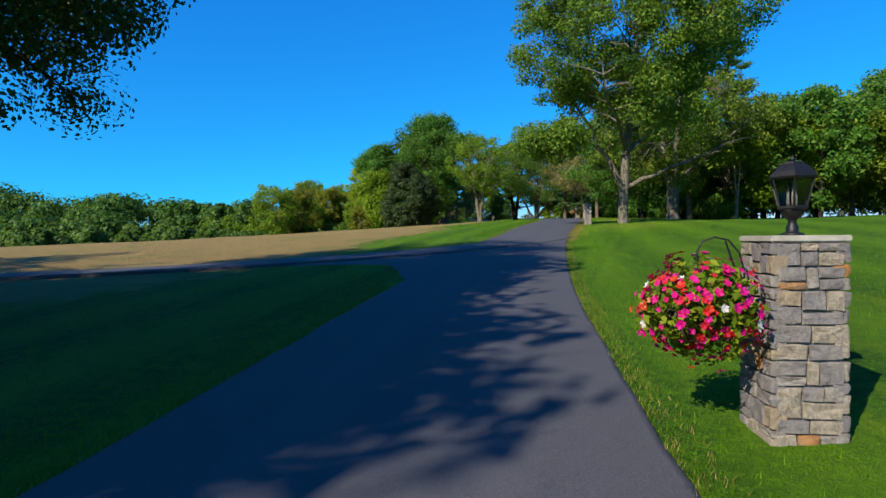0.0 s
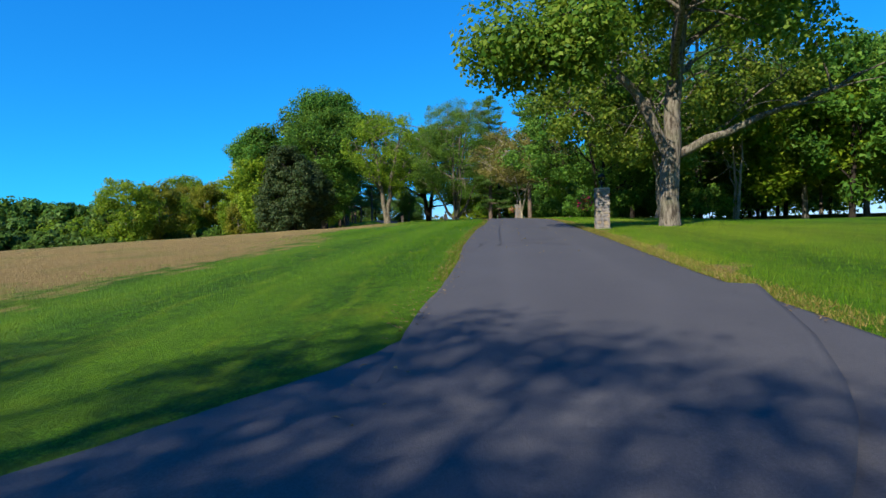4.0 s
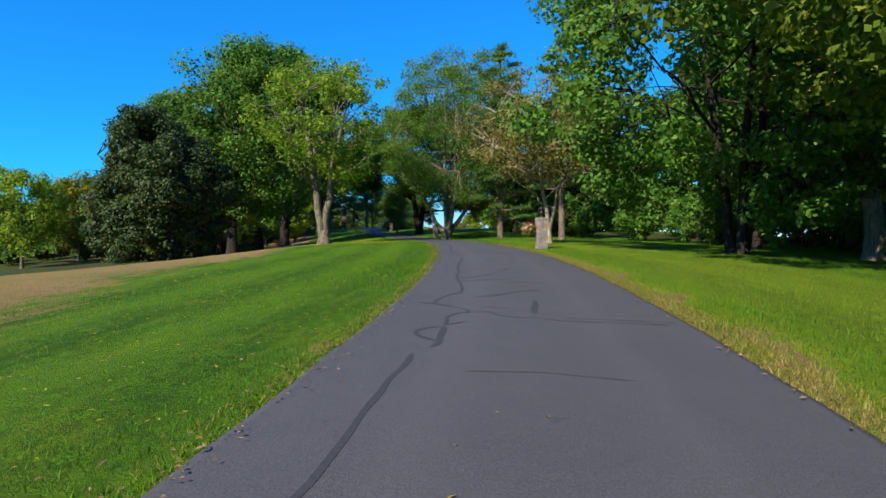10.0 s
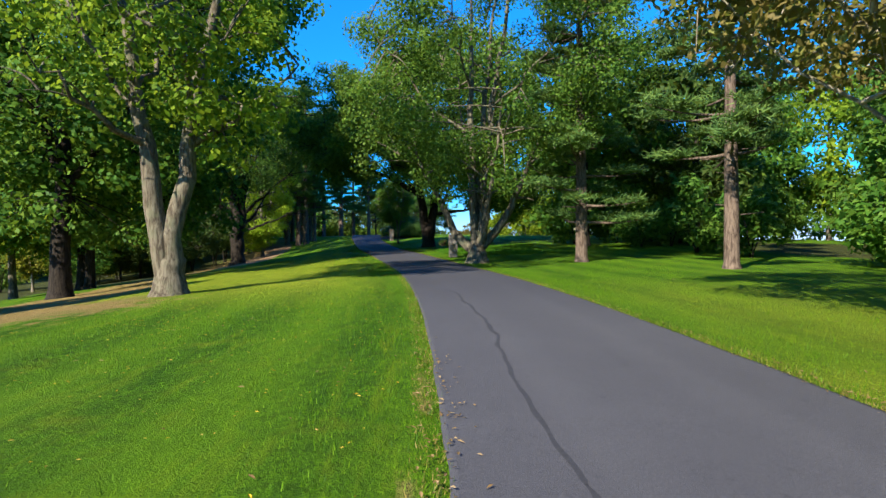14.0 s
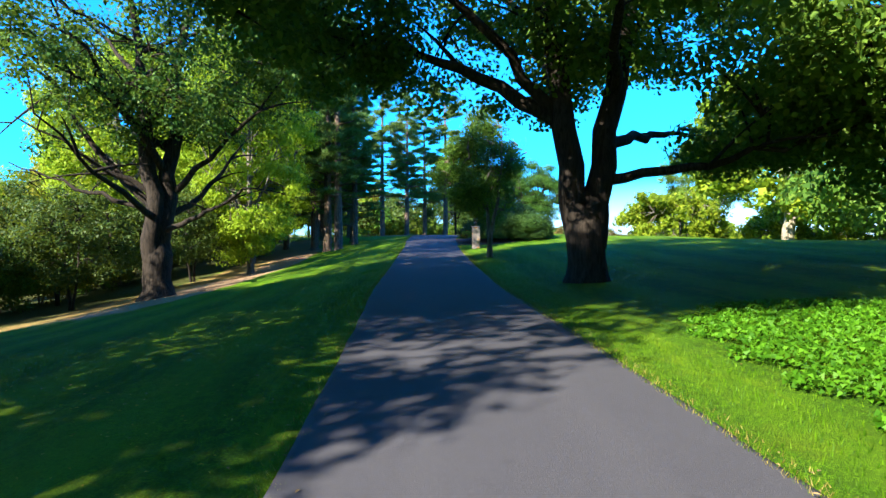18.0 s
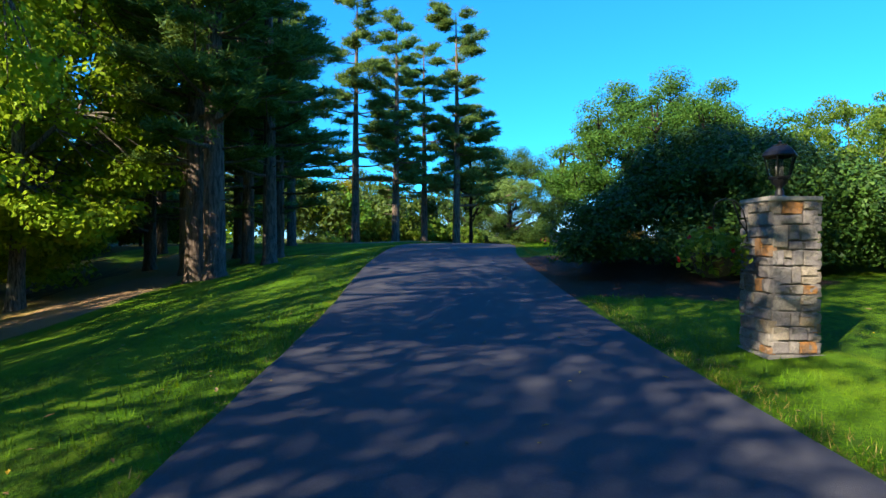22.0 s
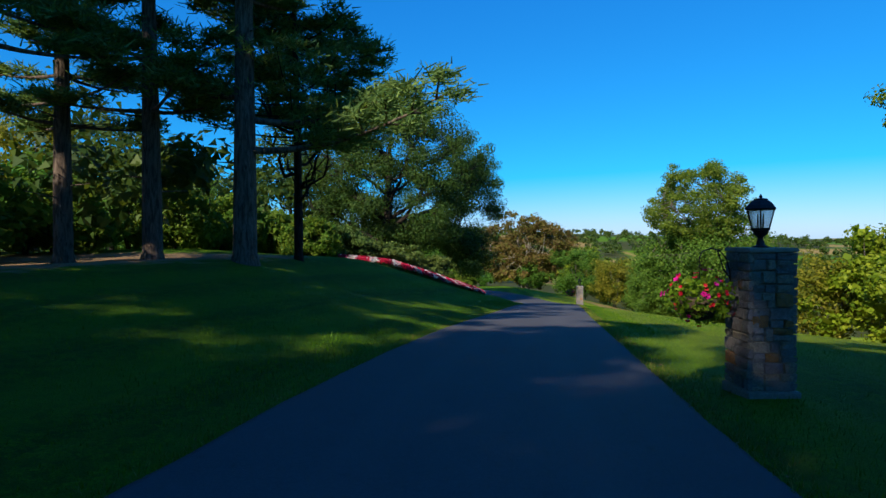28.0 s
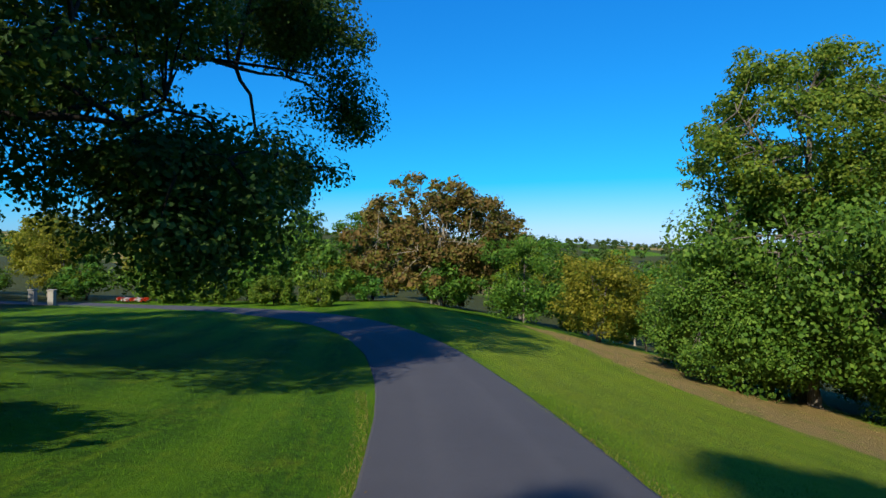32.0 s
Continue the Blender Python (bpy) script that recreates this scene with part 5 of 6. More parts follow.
t = build_tree("shade_tree", "tree with a pale flared trunk at the wood edge", "tree", 15, M_BARK_PALE, L_MAPLE, h=14, lo=4, r=5.5, tr=0.38, fork=3.0, limbs=7, puffs=130, per_puff=80, heart=0.0)
stand(t, 18.2, 50.8, 0)
t = build_tree("dogwood_tree", "pale multi-stemmed small tree with thin russet foliage", "tree", 16, M_BARK_PALE, L_TAN, h=9.5, lo=3.4, r=5.3, tr=0.17, fork=1.8, split=1.2, limbs=12, puffs=190, per_puff=70, leaf=0.16, puff_r=0.75, stems=((15, 0.24), (195, 0.18)), bare=26, squash=0.55, top=1.25, heart=0.0)
stand(t, 6.3, 61.2, 0)
t = build_tree("ash_tree", "twin-stemmed tree with pale bark and yellow-green foliage on the lawn", "tree", 17, M_BARK_MOSSY, L_LIME, h=14.8, lo=4.4, r=5.0, tr=0.40, fork=3.4, split=1.0, limbs=10, puffs=115, per_puff=60, leaf=0.22, puff_r=0.85, stems=((180, 0.16), (10, 0.16)), bare=22, heart=0.0)
stand(t, -9.76, 68.9, 12)
t = build_tree("copper_beech", "dense dark egg-shaped tree with foliage to the ground", "tree", 18, M_BARK_DARK, L_DUSK, h=10.6, lo=0.1, r=4.8, tr=0.3, fork=1.0, limbs=6, puffs=330, per_puff=115, leaf=0.22, puff_r=0.72, inner=0.78, top=0.62, hang=0.4, heart=0.0)
stand(t, -20.5, 65.4, 0)
# the clumps are added high in the crown to shade the drive
big_maple = build_tree("maple_tree", "tall broad maple with a dense green crown", "tree", 19, M_BARK_DARK, L_MAPLE, h=19.0, lo=3, r=6.3, tr=0.5, fork=4, limbs=9, puffs=200, per_puff=75, leaf=0.30, puff_r=1.25, off=(0.4, 1.6), clumps=((7.5, 4.8, 16.2, 3.2, 2.0, 46), (4.4, 4.8, 17.0, 3.2, 2.0, 26), (1.0, 4.4, 17.6, 3.2, 1.8, 34)), group="maples at the wood's edge", heart=0.0)
stand(big_maple, -21.4, 78.5, 0)
m_tree = build_tree("silver_maple", "old maple with several leaning grey trunks from one base", "tree", 20, M_BARK_MOSSY, L_MAPLE, h=18.6, lo=3.6, r=7.4, tr=0.44, fork=5, split=0.7, stem_w=0.52, off=(0.9, 0.0), limbs=8, puffs=330, per_puff=125, leaf=0.15, puff_r=0.95, inner=0.5, stems=((75, 0.14), (120, 0.06), (330, 0.10)), bare=10, heart=0.0,
                    arms=((0.6, 160, 4.2, 8.0, 0.27, 0.62), (0.8, 12, 3.8, 7.5, 0.25, 0.5), (0.7, 125, 2.2, 8.0, 0.19, 0.4), (0.9, 290, 3.0, 7.0, 0.2, 0.45)))
stand(m_tree, -1.3, 81.8, 0)
# some overhead clumps are unseen foliage, added to shade drive and lawn
t = build_tree("oak_tree", "massive dark-barked oak that leans its limbs over the drive", "tree", 21, M_BARK_DARK, L_MAPLE, h=17.5, lo=5.4, r=9.8, tr=0.54, fork=4.4, split=1.6, flare_by=0.6, limbs=12, puffs=420, per_puff=135, leaf=0.20, puff_r=1.05, stems=((200, 0.16), (20, 0.14)), arms=((4.6, 185, 6.5, 3.2, 0.26, 0.1), (2.9, -15, 6.0, 1.0, 0.17, 0.55), (4.0, 60, 7.0, 1.4, 0.2, 0.3), (4.6, 205, 6.0, 5.0, 0.2, 0.0)), clumps=((-8.0, -5.5, 8.4, 3.4, 3.0, 40), (-3.6, -8.2, 9.2, 3.4, 2.4, 42), (-9.5, 1.0, 10.5, 3.4, 2.4, 46), (0.5, -8.6, 6.6, 3.4, 2.0, 48), (6.0, -2.0, 5.3, 3.6, 1.5, 46), (7.0, 0.5, 4.4, 3.6, 1.6, 44), (5.5, 5.0, 4.6, 3.0, 1.3, 26), (-7.0, -1.0, 6.8, 2.6, 1.2, 20)), squash=0.6, heart=0.0)
stand(t, -6.66, 103.0, 0)
# its clumps are extra foliage, put there to cast shade on drive and mound
l_tree = build_tree("oak_tree", "spreading dark-trunked oak on the slope below the drive", "tree", 22, M_BARK_DARK, L_CHERRY, h=20.0, lo=6.6, r=8.0, tr=0.66, fork=2.6, off=(-0.2, -0.8), split=2.2, limbs=18, puffs=200, per_puff=115, leaf=0.19, puff_r=1.05, stems=((60, 0.12), (220, 0.07)), bare=26, arms=((3.4, -20, 8.0, 2.2, 0.16, 0.3), (4.2, 200, 7.0, 2.6, 0.16, 0.2)), clumps=((6.8, 2.6, 12.0, 3.6, 2.4, 34), (0.0, 3.0, 18.0, 4.6, 1.8, 30), (5.0, 1.0, 17.0, 3.6, 1.8, 24)), heart=0.0)
stand(l_tree, -27.9, 110.3, 0)
again(big_maple, -24.5, 92.3, 250, 1.0, 1.2)
again(big_maple, -28.5, 89.0, 130, 0.92)
t = build_tree("crabapple_tree", "small twin-trunked tree with a dark rounded crown beside the drive", "tree", 23, M_BARK_MOSSY, L_MAPLE, h=7.4, lo=1.7, r=2.7, tr=0.13, fork=1.8, split=1.3, flare_by=0.5, top=0.42, off=(-0.55, 0.6), limbs=10, puffs=230, per_puff=150, leaf=0.085, puff_r=0.5, stems=((170, 0.10), (350, 0.12)), bare=0, heart=0.0)
stand(t, -11.48, 113.87, 0)
t = build_tree("cherry_tree", "spreading cherry tree with level dark branches in a mulch ring", "tree", 24, M_BARK_DARK, L_CHERRY, h=5.9, lo=1.5, r=4.8, tr=0.16, fork=1.5, limbs=14, puffs=280, per_puff=190, leaf=0.078, puff_r=0.62, squash=0.45, hang=0.3, heart=0.0,
               arms=((1.9, 185, 4.6, 0.9, 0.07, 0.2), (2.0, 250, 4.4, 1.2, 0.07, 0.2), (2.1, 310, 4.2, 1.0, 0.06, 0.2)), clumps=((-4.2, -0.4, 2.7, 0.7, 0.4, 9), (-3.0, -0.9, 2.3, 1.5, 0.5, 22), (-1.6, -1.0, 5.7, 0.3, 1.0, 9), (0.3, -0.6, 5.9, 0.3, 1.1, 9), (-2.8, 0.4, 5.0, 0.35, 1.0, 8), (1.8, -1.2, 5.5, 0.35, 1.0, 8), (0.8, 1.0, 5.8, 0.3, 1.0, 8)))
stand(t, -12.4, 140.0, 0)
wt = build_tree("sycamore_tree", "broad pale-trunked tree with sunlit yellow-green foliage", "tree", 25, M_BARK_PALE, L_LIME, h=15, lo=3.0, r=7.5, tr=0.5, fork=2.0, limbs=9, puffs=170, per_puff=70, leaf=0.30, puff_r=1.1, group="sunlit trees past the brow")
stand(wt, 11.5, 147.9, 0, 1.28)
lime_bush = build_tree("willow_thicket", "sunlit yellow-green rounded thicket past the brow of the lawn", "tree", 26, M_BARK_GREY, L_LIME, h=9.5, lo=0.2, r=6.0, tr=0.2, fork=0.8, limbs=7, puffs=170, per_puff=70, leaf=0.28, puff_r=0.95, inner=0.6, group="sunlit trees past the brow")
stand(lime_bush, 13.0, 181, 0)
again(lime_bush, 8.5, 185.5, 130, 1.0)
again(lime_bush, 22, 178, 210, 1.1)
again(lime_bush, 3.5, 163, 70, 1.0)
again(wt, 24, 128, 60, 1.0)

again(lime_bush, 17, 163, 130, 1.1)
again(wt, 24, 158, 280, 0.9)
again(lime_bush, 30, 150, 300, 1.2)
again(wt, 33, 150, 200, 1.1)

tulip = build_tree("tulip_tree", "tall yellow-green tree beside the pines below the drive", "tree", 27, M_BARK_GREY, L_TULIP, h=21.0, lo=0.9, r=5.4, tr=0.30, fork=3.0, limbs=12, puffs=340, per_puff=100, leaf=0.23, puff_r=1.05, inner=0.72, squash=0.5, bare=8, heart=0.0, group="tall trees beside the pines")
stand(tulip, -36.5, 131.5, 0)
again(tulip, -44.5, 124.5, 80, 0.98)
again(tulip, -41.0, 135.5, 200, 1.0)
again(tulip, -50.0, 133.0, 300, 1.05)
again(tulip, -30.6, 122.4, 150, 0.74, 1.3)

# ---- pines ----
pine_a = build_pine("white_pine", "tall white pine with a bare grey-brown trunk and layered boughs", 31, h=22, lo=4.6, r=4.0, tr=0.36, whorls=25, gap=0.28, tufts=18, group="white pines")
stand(pine_a, -29.9, 133.3, 0)
again(pine_a, -28.5, 132.6, 100, 1.04)
again(pine_a, -28.6, 136.4, 210, 0.82)
again(pine_a, -31.4, 139.0, 300, 0.80)
again(pine_a, -34.6, 143.0, 20, 0.95)
again(pine_a, -33.0, 136.8, 160, 1.05)
again(pine_a, -37.5, 147.5, 45, 1.0)
again(pine_a, -35.2, 149.8, 75, 0.9)
pine_b = build_pine("white_pine", "dark white pine with ragged level boughs on the needle-strewn mound", 32, h=19, lo=5.0, r=3.9, tr=0.31, whorls=19, tufts=17, gap=0.28, group="white pines")
stand(pine_b, -31.5, 160.5, 0)
again(pine_b, -34.6, 159.3, 120, 1.1)
again(pine_b, -33.6, 166.8, 80, 0.9)
again(pine_b, -31.0, 167.4, 250, 0.98)
again(pine_b, 24.0, 57.0, 80, 1.25)
pine_d = build_pine("white_pine", "dense dark white pine in the shade of its neighbours", 35, h=20, lo=2.2, r=4.4, tr=0.32, whorls=24, tufts=15, gap=0.12, group="white pines")
stand(pine_d, -37.0, 146.6, 0)
again(pine_d, -40.5, 152.5, 90, 1.0)
again(pine_d, -38.0, 140.0, 200, 0.95)
again(pine_d, -42.5, 146.0, 310, 1.05)
again(pine_d, -30.8, 140.8, 160, 0.85)
again(pine_b, 9.0, 76.6, 190, 0.9)
again(pine_d, 3.8, 81.3, 30, 0.88)
pine_c = build_pine("white_pine", "very tall sparse white pine with a bare lower trunk", 33, h=21.5, lo=8.4, r=3.3, tr=0.36, whorls=17, gap=0.38, top=0.75, tufts=22, stubs=16, group="white pines", boughs=((3.6, -6, 6.2, 1.4), (4.6, 25, 4.6, 1.0), (5.4, 178, 1.8, 0.3)))
stand(pine_c, -27.7, 166.9, 0)
t = build_pine("spruce_tree", "dark upright conifer with bare dead lower limbs on the mound", 34, h=13.0, lo=4.8, r=5.2, tr=0.165, whorls=22, tufts=18, top=0.45, stubs=12, dead=13, bark=M_BARK_DARK)
stand(t, -27.2, 171.1, 0)

# ---- the far end: the big maple, the valley trees ----
g_tree = build_tree("maple_tree", "huge dark-leaved maple that overhangs the flower bed", "tree", 41, M_BARK_DARK, L_OAK, h=17.8, lo=2.2, r=9.2, tr=0.58, fork=2.6, off=(0.0, 4.0), limbs=12, puffs=440, per_puff=190, leaf=0.175, puff_r=1.15, arms=((5.0, 62, 17.0, 4.0, 0.27, 0.0), (3.6, 30, 9.0, 1.2, 0.2, 0.2)), clumps=((8.0, 15.5, 11.6, 3.4, 2.2, 56), (9.9, 17.2, 8.0, 1.5, 1.8, 12), (7.4, 13.5, 4.4, 2.8, 1.4, 32), (7.0, 4.5, 3.0, 2.6, 1.9, 40)), inner=0.55, hang=0.4, heart=0.0)
stand(g_tree, -27.6, 200.6, 0)
h_tree = build_tree("oak_tree", "tall sunlit oak whose crown rises above lower trees", "tree", 42, M_BARK_GREY, L_WALNUT, h=21.2, lo=9.4, r=6.9, tr=0.5, fork=8, limbs=14, puffs=170, per_puff=120, leaf=0.24, heart=0.0, puff_r=1.05, inner=0.5, squash=0.6)
stand(h_tree, 9.4, 222.5, 0)
again(h_tree, 9.8, 181.5, 140, 0.9, 1.15)
red_tree = build_tree("maple_tree", "rounded maple turning russet at the end of the drive", "tree", 43, M_BARK_PALE, L_RUSSET, h=13.5, lo=0.8, r=9.8, tr=0.35, fork=1.5, limbs=10, puffs=240, per_puff=85, leaf=0.28, puff_r=1.1, stems=((40, 0.12), (200, 0.14), (300, 0.1)))
stand(red_tree, -10.0, 252.0, 0)
low_gold = build_tree("thicket_tree", "bushy olive-gold young tree on the falling ground", "tree", 44, M_BARK_GREY, L_GOLD, h=7.5, lo=0.9, r=3.6, tr=0.12, fork=1.0, limbs=6, puffs=85, per_puff=60, leaf=0.25, puff_r=0.8, twigs=False, stems=((20, 0.1), (180, 0.1)), group="thicket on the slope", heart=0.0)
stand(low_gold, 2.0, 236.0, 0)
again(low_gold, 4.3, 190.2, 120, 0.95)
low_green = build_tree("thicket_tree", "bushy green young tree on the falling ground", "tree", 45, M_BARK_GREY, L_MAPLE, h=8.0, lo=0.6, r=3.8, tr=0.12, fork=1.0, limbs=6, puffs=85, per_puff=60, leaf=0.25, puff_r=0.85, twigs=False, group="thicket on the slope", heart=0.0)
stand(low_green, 6.5, 228.0, 0)
skirt = build_tree("maple_tree", "full rounded green maple at the foot of a tall oak", "tree", 46, M_BARK_GREY, L_MAPLE, h=10.6, lo=0.4, r=6.4, tr=0.3, fork=2, limbs=8, puffs=210, per_puff=130, leaf=0.23, heart=0.0, puff_r=1.15, inner=0.55, group="trees round the oak")
stand(skirt, 9.0, 221.0, 0, 1.15, 0.0, 1.15)
again(skirt, 14.2, 219.8, 100, 0.85)
again(skirt, 4.6, 221.5, 220, 0.72)
rng = np.random.default_rng(5)
for k, (x, y) in enumerate([(-2.5, 243), (8, 240), (15, 236), (21, 229), (22, 243), (3, 262), (14, 258), (-20, 262), (-30, 258), (41, 205), (30, 190), (44, 235), (-27, 248), (-38, 252), (-50, 256), (52, 190), (48, 172)]):
    again(low_gold if k % 3 else low_green, x, y, 47 * k, float(rng.uniform(0.7, 1.15)), 1.0)

under = build_tree("understory_tree", "dark bushy young tree behind the needle strip", "tree", 47, M_BARK_DARK, L_OAK, h=7.0, lo=1.5, r=3.2, tr=0.11, fork=1.2, limbs=8, puffs=110, per_puff=70, leaf=0.17, puff_r=0.7, stems=((40, 0.12), (220, 0.1)), heart=0.0, group="young trees behind the needle strip")
stand(under, -34.0, 117.0, 0, 0.95)
for x, y, size in ((-32.6, 109.5, 0.85), (-35.6, 122.5, 1.05), (-37.5, 113.0, 1.0), (-34.6, 104.0, 0.8)):
    again(under, x, y, 40 * x, size)
for k in range(11):
    again(low_gold if k % 4 else low_green, -36.5 - 0.75 * k + float(rng.normal()) * 1.2, 100 + 2.5 * k, 61 * k, float(rng.uniform(0.55, 0.85)))

# ---- woods behind the lawns ----
wood_a = build_tree("woodland_tree", "tall green woodland tree behind the lawn", "tree", 51, M_BARK_DARK, L_MAPLE, h=16, lo=2.2, r=5.6, tr=0.28, fork=3, limbs=6, puffs=110, per_puff=48, twigs=False, leaf=0.46, puff_r=1.25, group="woodland trees", heart=0.0)
wood_b = build_tree("woodland_tree", "yellow-green woodland tree behind the lawn", "tree", 52, M_BARK_GREY, L_LIME, h=14, lo=1.8, r=5.2, tr=0.25, fork=2, limbs=6, puffs=120, per_puff=44, twigs=False, leaf=0.42, puff_r=1.2, heart=0.0, group="woodland trees")
wood_c = build_tree("woodland_tree", "dark green woodland tree with a ragged crown", "tree", 53, M_BARK_DARK, L_OAK, h=18, lo=3.0, r=5.8, tr=0.32, fork=4, limbs=6, puffs=110, per_puff=48, twigs=False, leaf=0.46, puff_r=1.3, group="woodland trees", heart=0.0)
wood_d = build_tree("woodland_tree", "olive-gold woodland tree behind the lawn", "tree", 54, M_BARK_PALE, L_GOLD, h=13, lo=1.8, r=4.8, tr=0.2, fork=2, limbs=6, puffs=110, per_puff=44, twigs=False, heart=0.0, leaf=0.42, puff_r=1.1, group="woodland trees")
wood_e = build_tree("understory_bush", "leafy green understory bush at the wood's edge", "bush", 55, M_BARK_DARK, L_MAPLE, h=4.2, lo=0.1, r=2.8, tr=0.07, fork=0.5, limbs=5, puffs=36, per_puff=34, leaf=0.34, puff_r=0.75, twigs=False, stems=((20, 0.2), (140, 0.2), (260, 0.2)), group="bushes at the wood's edge", heart=0.0)
kinds = [wood_a, wood_b, wood_c, wood_d]
for ob, (x, y) in zip(kinds, [(30, 62), (34, 47), (27, 74), (36, 80)]):
    stand(ob, x, y, 30)
stand(wood_e, 24.5, 49, 0)
sites = {  # rows of trees: kind by turns, from a point to a point, how many, size
    "right wood edge": ((26, 38), (32, 100), 9, 0.85, (0, 1, 0, 1)), "right wood": ((38, 30), (44, 104), 10, 0.88, (1, 0, 2, 0)), "right far": ((52, 20), (56, 110), 9, 0.9, (0, 1)),
    "right front": ((20, 62), (17, 92), 4, 0.95, (0, 2)), "past the maple": ((8, 98), (30, 112), 4, 0.95, (0, 1)),
    "left behind": ((-28, 88), (-34, 90), 1, 0.95, (2, 1, 0)), "left slope": ((-66, 106), (-64, 156), 6, 0.95, (1, 3, 1, 3)),
    "left screen": ((-42, 100), (-47, 121), 5, 0.55, (3, 1, 3)), "left low": ((-54, 142), (-62, 160), 3, 1.1, (1, 3, 1)), "left far": ((-74, 140), (-84, 170), 3, 1.0, (1, 3, 1)),
    "mound behind": ((-44, 166), (-48, 205), 6, 0.52, (2, 0, 3)), "mound far": ((-58, 160), (-62, 222), 6, 0.62, (0, 2)),
    "end left": ((-42, 212), (-64, 232), 4, 0.85, (2, 0, 2)), "end far left": ((-30, 262), (-90, 262), 6, 0.9, (0, 2, 3)), "end behind": ((-20, 272), (30, 285), 5, 0.8, (0, 3, 1)),
}
for (x0, y0), (x1, y1), many, size, mix in sites.values():
    for i in range(many):
        f = (i + rng.uniform(-0.25, 0.25)) / max(many - 1, 1)
        x, y = x0 + (x1 - x0) * f + rng.normal() * 1.6, y0 + (y1 - y0) * f + rng.normal() * 1.2
        again(kinds[mix[i % len(mix)]], x, y, float(rng.uniform(0, 360)), float(size * rng.uniform(0.82, 1.15)), float(rng.uniform(0.9, 1.15)))
for x0, y0, x1, y1, many in ((20, 44, 27, 98, 14), (-46, 100, -50, 150, 4), (-40, 168, -44, 204, 9), (5, 97, 24, 106, 9), (9, 92, 20, 108, 7), (12, 88, 20, 70, 5), (-36, 214, -60, 236, 6), (-24, 246, -60, 251, 8), (-16, 246, 4, 250, 4)):
    for i in range(many):
        f = (i + rng.uniform(-0.3, 0.3)) / max(many - 1, 1)
        again(wood_e, x0 + (x1 - x0) * f + rng.normal(), y0 + (y1 - y0) * f + rng.normal(), float(rng.uniform(0, 360)), float(rng.uniform(0.6, 1.2)))
# trees behind the start, whose shade lies over the junction
for x, y, s, k in ((-11.8, -25.0, 1.05, 0), (-9.2, -31.5, 0.9, 0), (-20, -29, 1.1, 0), (-31, -34, 1.15, 2), (-44, -38, 1.15, 0), (-16, -40, 1.1, 2), (-30, -24, 1.0, 2), (-12.6, -28.6, 0.9, 2), (-8.4, -24.4, 0.8, 0)):
    again(kinds[k], x, y, 60 * k + x * 7, s)
again(wood_b, -31.0, 86.0, 75, 1.0)
overhang = build_tree("shade_tree", "dark shade tree whose boughs hang over the junction lawn", "tree", 56, M_BARK_DARK, L_OAK, h=13, lo=4.0, r=5.2, tr=0.4, fork=3.5, limbs=9, puffs=230, per_puff=190, leaf=0.115, puff_r=0.8, hang=0.3, heart=0.0)
stand(overhang, -8.6, -14.5, 0)

# ---- evergreen mound, junipers, flower bed ----
t = build_tree("evergreen_mound", "large dense rounded evergreen shrub in a mulch bed", "bush", 61, M_BARK_DARK, L_YEW, h=2.35, lo=-1.3, r=2.85, tr=0.12, fork=0.4, limbs=0, puffs=820, per_puff=140, leaf=0.070, puff_r=0.42, inner=0.86, twigs=False, clumps=((0, 0, 0.9, 2.3, 1.7, 130),), heart=0.0)
stand(t, -12.5, 127.3, 0)
jun = build_tree("spreading_juniper", "spreading olive-green juniper with layered sprays above the flowers", "bush", 62, M_BARK_DARK, L_JUNIPER, h=2.0, lo=0.1, r=2.6, tr=0.08, fork=0.3, limbs=8, puffs=120, per_puff=80, leaf=0.12, puff_r=0.5, twigs=False, squash=0.35, group="junipers in the bed")
stand(jun, -27.6, 189.8, 0, 1.25)
again(jun, -24.4, 194.6, 80, 1.1)
again(jun, -30.8, 187.6, 160, 1.4)
again(jun, -26.6, 193.2, 200, 1.15)
shrub = build_tree("rounded_shrub", "rounded green shrub beside the flower bed", "bush", 63, M_BARK_DARK, L_WALNUT, h=2.6, lo=0.1, r=1.9, tr=0.06, fork=0.3, limbs=6, puffs=70, per_puff=55, leaf=0.17, puff_r=0.42, twigs=False, inner=0.6, group="shrubs on the mound")
stand(shrub, -30.5, 184.2, 0)
for x, y, s in ((-33, 186, 1.2), (-35.5, 183, 1.3), (-37, 188, 1.4), (-33.5, 190.5, 1.2), (-36, 178.5, 1.2), (-39, 174, 1.3), (-24.5, 238.5, 0.9), (-29.5, 241.5, 1.0), (-34, 243.5, 1.0), (-20.5, 235.5, 0.8)):
    again(shrub, x, y, 50 * x, s)


